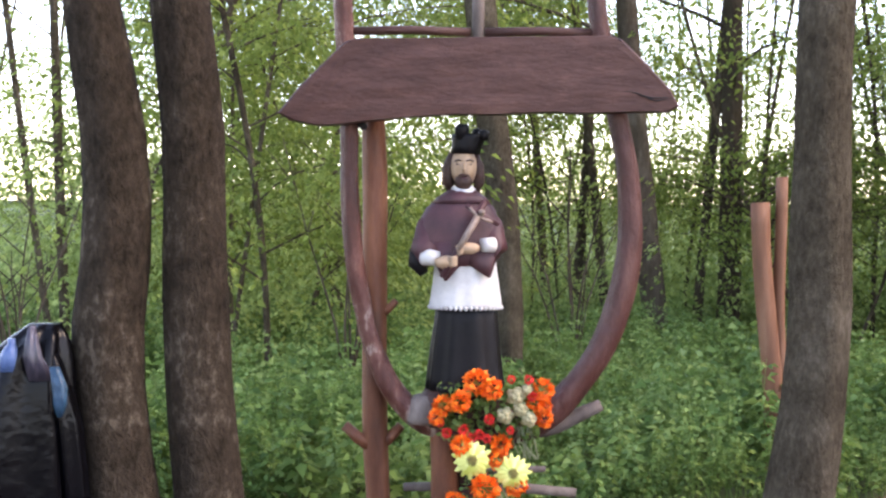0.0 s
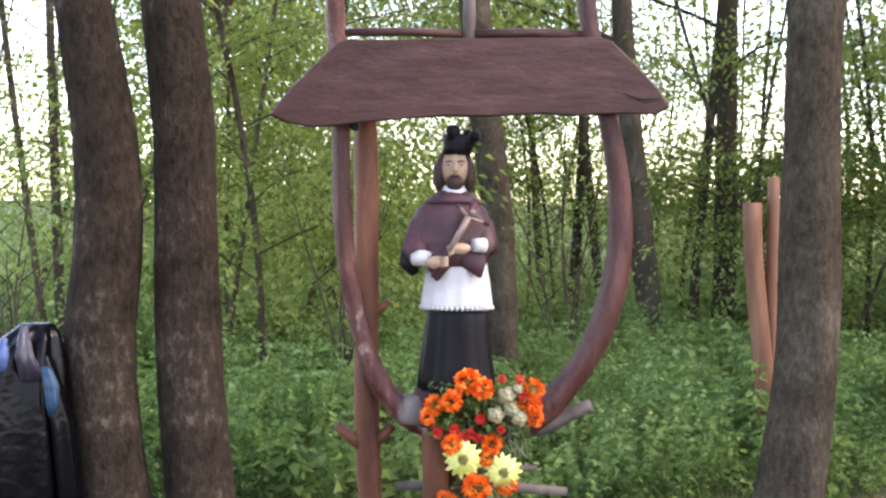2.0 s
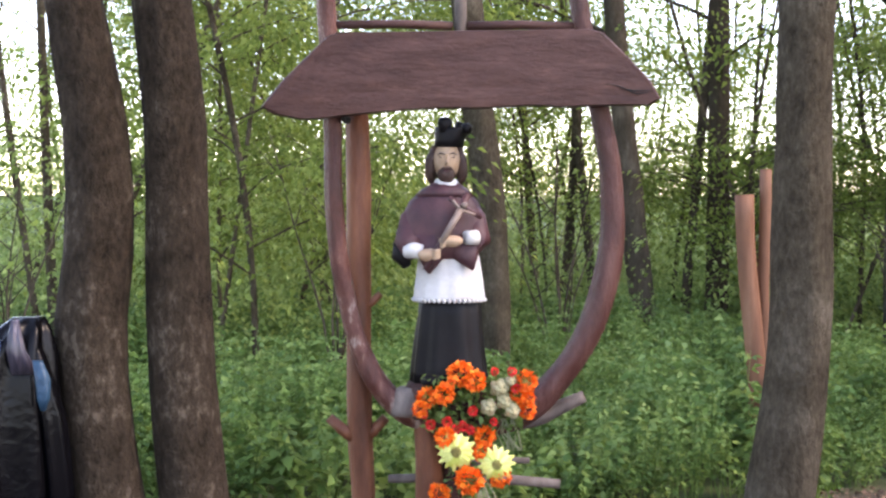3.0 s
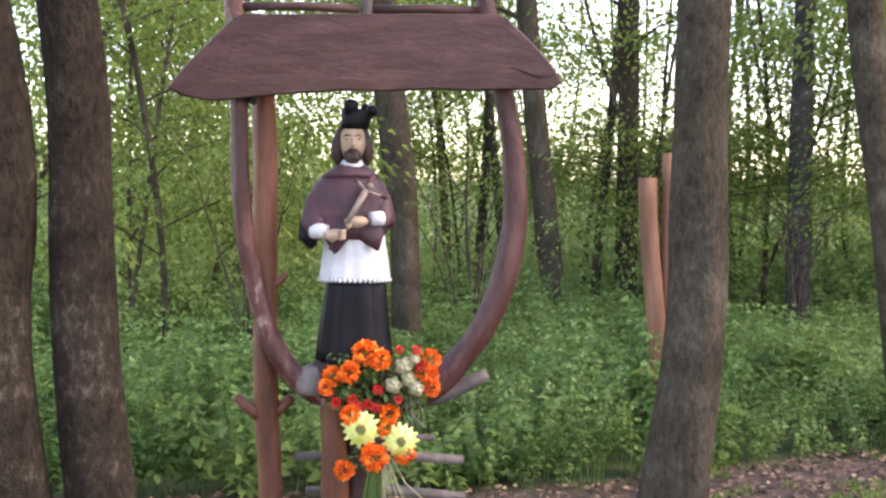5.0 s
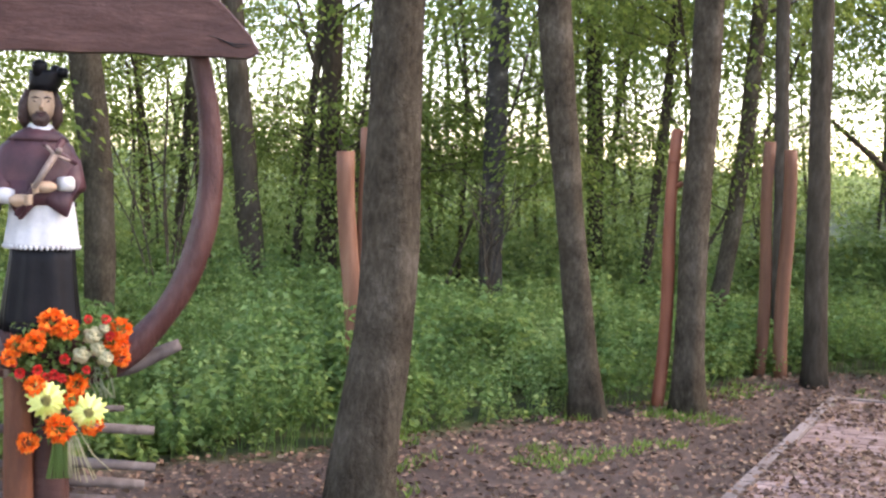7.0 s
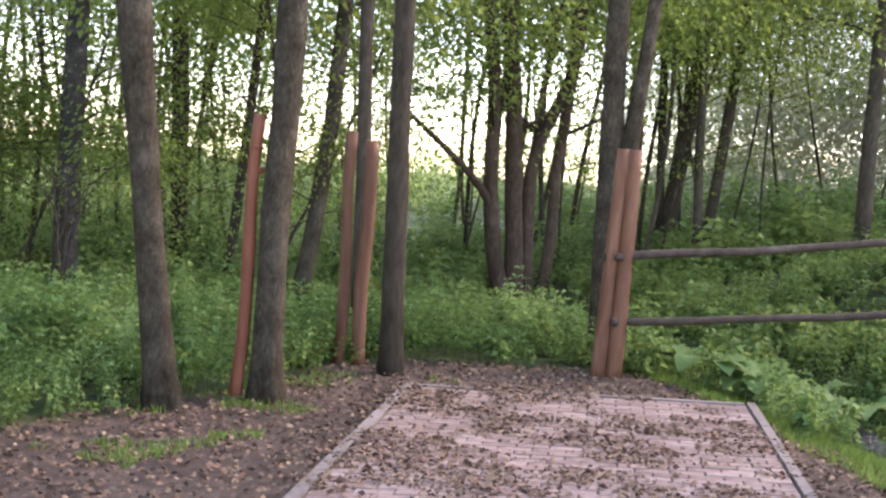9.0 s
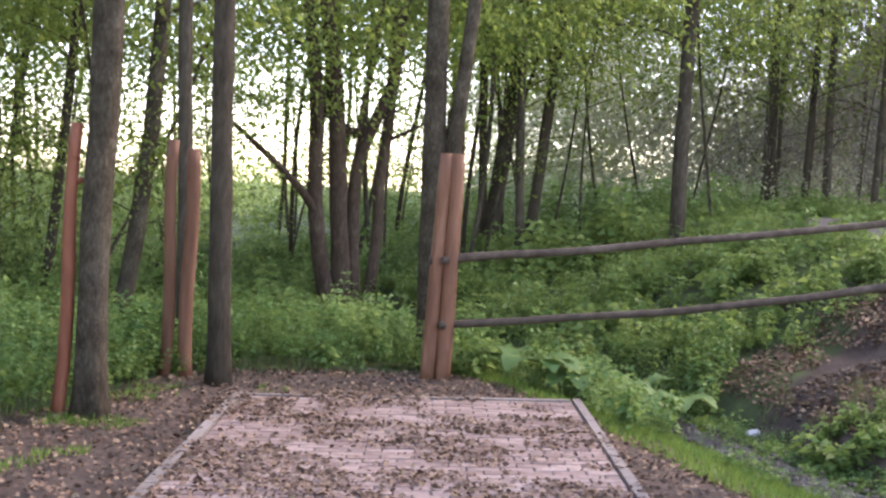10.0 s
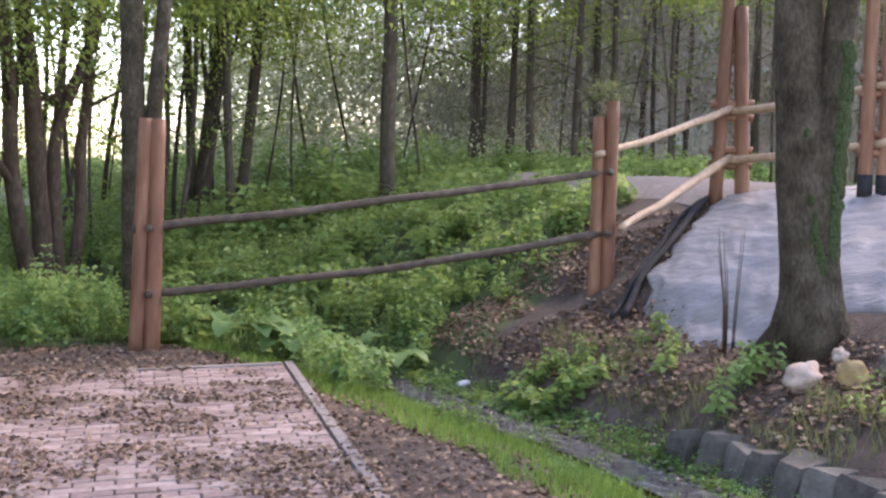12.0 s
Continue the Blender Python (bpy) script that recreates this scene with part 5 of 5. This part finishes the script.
lc = np.column_stack([rng.uniform(-0.13, 0.27, 520), FY + rng.uniform(-0.0, 0.07, 520), rng.uniform(0.66, 0.87, 520)])
lw = rng.normal(0, 1, lc.shape) * (1, 0.5, 1) + (0, -0.6, 0)
part("foliage", quads("foliage", leaves(lc, lw, 0.038, 0.6, 0.1), HERB_PALE), None, bouquet, "green bouquet leaves")
lc = np.column_stack([rng.uniform(-0.05, 0.2, 160), FY + rng.uniform(0.01, 0.06, 160), rng.uniform(0.40, 0.66, 160)])
part("foliage", quads("foliage", leaves(lc, rng.normal(0, 1, lc.shape), 0.035, 0.5, 0.1), HERB), None, bouquet)
for i in range(9):
    a = rng.normal(0, 0.02)
    part("flower_stem", Geo().tube([(0.06 + a, FY + 0.01, 0.46), (0.055 + a * 0.8, FY + 0.005 + 0.004 * i, 0.36), (0.05 + a * 1.4, FY - 0.01, 0.24)], 0.006, 6), HERB_PALE, bouquet)
g = Geo()
for i in range(12):
    a = rng.uniform(-1, 1)
    g.tube([(0.10 + 0.02 * a, FY - 0.01, 0.46), (0.13 + 0.06 * a, FY - 0.02, 0.34), (0.16 + 0.11 * a, FY - 0.03, 0.22 + 0.05 * abs(a))], 0.0022, 4)
part("ribbon", g, CREAM, bouquet, "thin pale ribbon ends")
# the pale filler twigs at the side
g = Geo()
for i in range(14):
    x0 = 0.21 + rng.normal(0, 0.02)
    g.tube([(x0, FY + 0.03, 0.70), (x0 + rng.normal(0, 0.02), FY + 0.02, 0.64), (x0 + rng.normal(0.02, 0.03), FY, 0.57)], 0.0025, 4)
part("filler_spray", g, LEAF_MIST, bouquet, "grey-blue filler twigs")

# ---- bin bag ----
bag = thing("bin_bag", (-0.07, 0, 0), "full black bin bag with blue plastic hanging on a tree", "bag")
g = Geo()
rings = []
for z, a, b, x in ((0.35, 0.13, 0.12, -1.46), (0.45, 0.19, 0.16, -1.46), (0.65, 0.215, 0.17, -1.47), (0.85, 0.20, 0.16, -1.465), (1.0, 0.175, 0.14, -1.45), (1.1, 0.14, 0.12, -1.42), (1.17, 0.09, 0.09, -1.38), (1.215, 0.05, 0.05, -1.36)):
    rings.append((x, 4.42, z, a, b))
g.loft(rings, 72, 0.10, 8, 0, seed=2)
part("bag_body", g, BAG, bag)
g = Geo()
g.loft([(-1.24, 4.40, 0.35, 0.02, 0.02), (-1.26, 4.39, 0.6, 0.055, 0.05), (-1.28, 4.37, 0.9, 0.05, 0.05), (-1.33, 4.36, 1.1, 0.035, 0.04), (-1.37, 4.38, 1.2, 0.02, 0.02)], 24, 0.14, 7, 0)
part("bag_fold", g, BAG, bag)
part("tie", Geo().loft([(-1.345, 4.31, 1.04, 0.04, 0.015), (-1.37, 4.30, 1.12, 0.028, 0.012), (-1.375, 4.32, 1.215, 0.010, 0.01)], 24, 0.25, 7), TIE, bag, "twisted bag neck with painted glossy highlights")
part("blue_scrap", Geo().loft([(-1.272, 4.27, 0.93, 0.008, 0.008), (-1.268, 4.26, 0.97, 0.020, 0.010), (-1.27, 4.26, 1.03, 0.024, 0.012), (-1.29, 4.27, 1.09, 0.016, 0.010)], 16, 0.15, 5), BLUE, bag, "strip of blue plastic")
part("bottle", Geo().loft([(-1.445, 4.31, 1.07, 0.030, 0.030), (-1.445, 4.31, 1.12, 0.032, 0.032), (-1.44, 4.31, 1.145, 0.020, 0.020), (-1.437, 4.31, 1.16, 0.012, 0.012), (-1.437, 4.31, 1.175, 0.012, 0.012)], 20, 0.03, 6), BLUE_PALE, bag, "pale blue plastic bottle")

# ---- posts ----


def log(pts, r, seed=0, rough=0.1, seg=14):
    return Geo().tube(pts, r, seg, rough, seed=seed)


for name, base, tops, mt, lab in (
        ("standing_post", (1.815, 7.77), (((0.0, 0.0), 1.64, 0.058, (-0.045, 0.02)), ((0.098, 0.05), 1.79, 0.036, (-0.045, 0))), FENCE, "pair of peeled orange-brown posts behind a tree"),
        ("standing_post", (3.97, 7.98), (((0.0, 0.0), 1.88, 0.043, (0.035, 0)),), FENCE_RED, "thin knotty reddish post beside a forked tree"),
        ("standing_post", (5.47, 9.22), (((0.0, 0.0), 1.86, 0.047, (0.0, 0)), ((0.165, -0.06), 1.80, 0.055, (-0.02, 0))), FENCE, "pair of peeled posts in the herbs")):
    p = thing(name, (*base, float(rise(*base)) - 0.05), lab, "post", "standing posts")
    for (dx, dy), h, r, ln in tops:
        zz = np.linspace(0, h + 0.05, 14)
        pts = np.stack([dx + ln[0] * zz + 0.02 * np.sin(zz * 3 + dx * 20), dy + ln[1] * zz, zz], 1)
        part("log", Geo().tube(pts, r * (1.06 - 0.06 * zz), 14, 0.12, seed=dx * 30 + base[0]), mt, p)
    if len(tops) == 1:
        for z, s in ((0.28, 1), (1.55, 1), (1.7, -1)):
            x0 = 0.035 * z
            part("knot", Geo().tube([(x0, -0.01, z), (x0 + s * 0.045, -0.03, z + 0.02)], (0.028, 0.018), 8, 0.2), mt, p)

P1, P2, P3, P4 = np.array((7.59, 8.34)), np.array((11.03, 5.98)), np.array((13.26, 5.72)), np.array((12.83, 4.05))
fence = thing("log_fence", (0, 0, 0), "log fence of twin posts and round rails up the dike", "fence")


def post(xy, z0, z1, r, lean=(0, 0), m=FENCE, seed=0.0):
    zz = np.linspace(0, 1, 12)
    pts = [(xy[0] + lean[0] * (q - 0.5), xy[1] + lean[1] * (q - 0.5), z0 + (z1 - z0) * q) for q in zz]
    return part("post", Geo().tube(pts, r * (1.05 - 0.1 * zz), 16, 0.09, seed=seed), m, fence)


across = np.array((0.80, -0.60))
post(P1 - across * 0.055, -0.1, 1.90, 0.060, (0.05, -0.04), seed=1)
post(P1 + across * 0.060, -0.1, 1.90, 0.066, (0.03, -0.02), seed=2)
ac2 = np.array((0.48, -0.88))
post(P2 - ac2 * 0.058, 0.35, 2.07, 0.062, seed=3)
post(P2 + ac2 * 0.060, 0.35, 2.22, 0.064, seed=4)
post(P3 - ac2 * 0.095, 1.2, 3.75, 0.072, tuple(ac2 * 0.08), seed=5)
post(P3 + ac2 * 0.105, 1.2, 3.32, 0.075, tuple(-ac2 * 0.09), seed=6)
for s, sd in ((-1, 7), (1, 8)):
    po = post(P4 + ac2 * 0.085 * s, 1.3, 3.9, 0.066, seed=sd)
    xy = P4 + ac2 * 0.085 * s
    part("tarred_foot", Geo().tube([(xy[0], xy[1], 1.32), (xy[0], xy[1], 1.60)], 0.073, 16), TAR, po, "black tarred foot of the post")


def rail(p0, p1, r, m, seed, over=0.12, sag=0.02):
    p0, p1 = np.array(p0, float), np.array(p1, float)
    d = (p1 - p0) / np.linalg.norm(p1 - p0)
    p0, p1 = p0 - d * over, p1 + d * over
    k = np.linspace(0, 1, 26)
    pts = p0 + (p1 - p0) * k[:, None]
    pts[:, 2] += -sag * np.sin(k * math.pi) + 0.018 * np.array([noise.noise((q * 5, seed, 0)) for q in k])
    pts[:, 1] += 0.015 * np.array([noise.noise((q * 4, seed, 5)) for q in k])
    return part("rail", Geo().tube(pts, r * (1 + 0.1 * np.cos(k * 3 + seed)), 12, 0.12, seed=seed), m, fence)


rail((*P1, 1.0), (*P2, 1.56), 0.037, RAIL_DARK, 1)
rail((*P1, 0.455), (*P2, 0.99), 0.037, RAIL_DARK, 2, sag=0.06)
rail((*P2, 1.74), (*P3, 2.26), 0.036, RAIL_PALE, 3)
rail((*(P2 + (0.1, -0.2)), 1.08), (*P3, 1.76), 0.040, RAIL_PALE, 4)
rail((*P3, 2.22), (*P4, 2.44), 0.040, RAIL_PALE, 5)
rail((*P3, 1.72), (*P4, 1.90), 0.040, RAIL_PALE, 6)
for z, r in ((2.30, 0.045), (2.16, 0.04), (1.82, 0.045), (1.66, 0.042)):
    rail((*(P3 - ac2 * 0.2), z), (*(P3 + ac2 * 0.2), z), r, FENCE, z, 0.02, 0)
for z, r in ((2.52, 0.045), (2.36, 0.04), (1.98, 0.045), (1.80, 0.042)):
    rail((*(P4 - ac2 * 0.15), z), (*(P4 + ac2 * 1.4), z + 0.02), r, FENCE, z, 0.02, 0)
for xy, z, s in ((P1, 1.0, 1), (P1, 0.455, 1), (P2, 1.56, -1), (P2, 0.99, -1)):
    c = xy + np.array((-0.35, -0.5)) * 0.14
    part("wedge", Geo().tube([(c[0], c[1], z), (c[0] - 0.03, c[1] - 0.05, z)], 0.033, 10, 0.15), RAIL_DARK, fence)
# dry tuft on the post
tc = np.array((P2[0], P2[1], 2.22)) + rng.normal(0, 1, (260, 3)) * (0.09, 0.09, 0.06) + (0.02, 0, 0.10)
tagged(new("dry_tuft", quads("dry_tuft", leaves(tc, rng.normal(0, 1, tc.shape), 0.07, 0.18, 0.1), LEAF_PINE)), "dry grey-green tuft of twigs on a fence post", "twigs", kind="stuff")

# ---- stones ----


def boulder(name, at, r, m, label, seed):
    g = Geo().ball((0, 0, 0), r, 0, 18, 12, 0.45, seed)
    ob = new(name, g.mesh(name, m))
    ob.location = at
    tagged(ob, label, "stone", "stones on the bank")


boulder("boulder", (8.63, 3.10, float(rise(8.63, 3.10)) + 0.05), (0.15, 0.12, 0.10), ROCK_PINK, "pale pinkish boulder on the earth bank", 1)
boulder("boulder", (8.70, 2.80, float(rise(8.70, 2.80)) + 0.04), (0.10, 0.10, 0.10), ROCK_OCHRE, "small ochre boulder on the earth bank", 4)
boulder("boulder", (9.08, 3.02, float(rise(9.08, 3.02)) + 0.06), (0.06, 0.05, 0.06), ROCK_PINK, "small pale stone at the tree's foot", 7)
boulder("boulder", (8.9, 2.55, float(rise(8.9, 2.55)) + 0.02), (0.2, 0.14, 0.08), STONE, "grey flat boulder on the earth bank", 9)
boulder("boulder", (9.48, 6.43, float(rise(9.48, 6.43)) + 0.03), (0.09, 0.05, 0.03), WHITE, "small white stone in the ditch", 12)
for i in range(26):
    y = rng.uniform(1.2, 4.2)
    x = float(stream_x(np.array(y))) + rng.uniform(0.3, 1.0)
    s0 = rng.uniform(0.015, 0.04)
    boulder("pebble", (x, y, float(rise(x, y)) + s0 * 0.4), (s0, s0 * 0.9, s0 * 0.7), ROCK_PINK if i % 3 else STONE, "small pebble on the ditch bank", i)
g = Geo()
for i in range(420):
    y = rng.uniform(2.2, 8.0)
    x = float(stream_x(np.array(y))) + rng.normal(0.38, 0.25)
    s0 = rng.uniform(0.010, 0.032)
    g.ball((x, y, max(-0.335, float(rise(x, y))) + s0 * 0.2), (s0, s0 * 0.9, s0 * 0.6), 0, 7, 5, 0.4, i)
tagged(new("stream_gravel", g.mesh("stream_gravel", STONE)), "small grey stones in the stream bed", "gravel", kind="stuff")
revet = thing("stone_revetment", (0, 0, 0), "row of grey cut stones lining the ditch", "stone wall")
run, out = np.array((-0.527, -0.85)), np.array((-0.85, 0.527))
for start, z0 in (((8.24, 3.80), -0.37),):
    s0 = 0.0
    while s0 < 5.0:
        ln, h = rng.uniform(0.2, 0.38), rng.uniform(0.23, 0.29)
        a = np.array(start) + run * s0
        b2 = a + run * (ln - rng.uniform(0.02, 0.06))
        j1, j2 = rng.normal(0, 0.02, 2)
        c = [(*(a + out * (0.10 + j1)), z0), (*(b2 + out * (0.10 + j2)), z0), (*(b2 - out * 0.10), z0 + 0.01), (*(a - out * 0.10), z0 + 0.01)]
        c = [tuple(np.array(q) + rng.normal(0, 0.02, 3)) for q in c]
        part("stone", Geo().slab(c, (-out[0] * 0.07, -out[1] * 0.07, h), 0, 0.09), STONE, revet, smooth=False)
        s0 += ln
# twigs beside the thick tree
tw = thing("bare_shoots", (9.45, 4.0, float(rise(9.45, 4.0))), "bare thin shoots beside the thick tree", "shrub")
for i in range(7):
    a, b = rng.normal(0, 0.05), rng.normal(0, 0.04)
    part("shoot", Geo().tube([(a, b, -0.05), (a * 1.5 + 0.01, b * 1.4, 0.35), (a * 3.2 - 0.02, b * 2.6, rng.uniform(0.6, 0.95))], (0.006, 0.0045, 0.002), 6), BARK_DARK, tw)
# moss on the thick trunk
g = Geo()
for i in range(420):
    z = 0.62 + 1.6 * rng.uniform() ** 1.2
    w = -2.12 + rng.normal(0, 0.20)
    d = np.array((math.cos(w), math.sin(w)))
    best = max(((np.array((9.42, 3.36 + 0.07 * z)), 0.205 * (1 - 0.055 * z)), (np.array((9.422 + 0.02 * z, 3.36 - 0.05 * z)), 0.145 * (1 - 0.1 * z))), key=lambda q: q[0] @ d + q[1])
    p = best[0] + d * best[1]
    g.ball((p[0], p[1], 0.27 + z), (0.022, 0.022, 0.04), 0, 7, 5, 0.5, i)
moss = new("moss_patch", g.mesh("moss_patch", MOSS))
tagged(moss, "green moss growing down the thick trunk", "moss", kind="stuff")

# ---- paving ----
paving = tagged(new("pavement", None), "path of pink concrete pavers between kerbs", "paving", kind="structure")


def at_uv(u, v, z):
    p = P0 + U * u + V * v
    return (p[0], p[1], z)


def bed():
    g = Geo()
    g.slab([at_uv(-LONG, 0, -0.06), at_uv(-LONG, WIDE, -0.06), at_uv(0, WIDE, -0.06), at_uv(0, 0, -0.06)], (0, 0, 0.075))
    part("joint_bed", g, FLOOR, paving, smooth=False)


bed()
BL, BW, GAP = 0.2, 0.1, 0.007
proto = Geo().slab([tuple(U * du + V * dv) + (0.0,) for du, dv in ((0, 0), (0, BL - GAP), (BW - GAP, BL - GAP), (BW - GAP, 0))], (0, 0, 0.035), 0, 0.07).mesh("brick", BRICK, False)
rest = Geo()
count = 0
cols = int((WIDE - 0.14) / BL)
for i in range(int(LONG / BW)):
    for j in range(-1, cols + 1):
        u = -0.08 - (i + 1) * BW
        v = 0.07 + j * BL + (BL / 2 if i % 2 else 0)
        v1 = min(v + BL - GAP, WIDE - 0.075)
        v = max(v, 0.075)
        if v1 - v < 0.04:
            continue
        z = rng.uniform(-0.003, 0.004)
        full = v1 - v > BL - GAP - 0.002
        if full and 6 <= i < 31 and count < 300:
            b = new("brick", proto)
            b.parent = paving
            b.location = at_uv(u, v, z)
            count += 1
        else:
            rest.slab([at_uv(u, v, z), at_uv(u, v1, z), at_uv(u + BW - GAP, v1, z), at_uv(u + BW - GAP, v, z)], (0, 0, 0.035), 0, 0.07)
ob = part("pavers", rest, BRICK_FAR, paving, smooth=False)
tagged(ob, kind="stuff")
for side in (0.0, WIDE - 0.065):
    for i in range(int(LONG / 1.0)):
        part("kerb", Geo().slab([at_uv(-i - 0.99, side, -0.1), at_uv(-i - 0.99, side + 0.065, -0.1), at_uv(-i, side + 0.065, -0.1), at_uv(-i, side, -0.1)], (rng.normal(0, 0.003), 0, 0.15), 0, 0.01), KERB, paving, smooth=False)
for i in range(3):
    v0 = 0.07 + i * 0.83
    part("kerb", Geo().slab([at_uv(-0.07, v0, -0.1), at_uv(-0.07, v0 + 0.82, -0.1), at_uv(0, v0 + 0.82, -0.1), at_uv(0, v0, -0.1)], (0, 0, 0.145), 0, 0.01), KERB, paving, smooth=False)
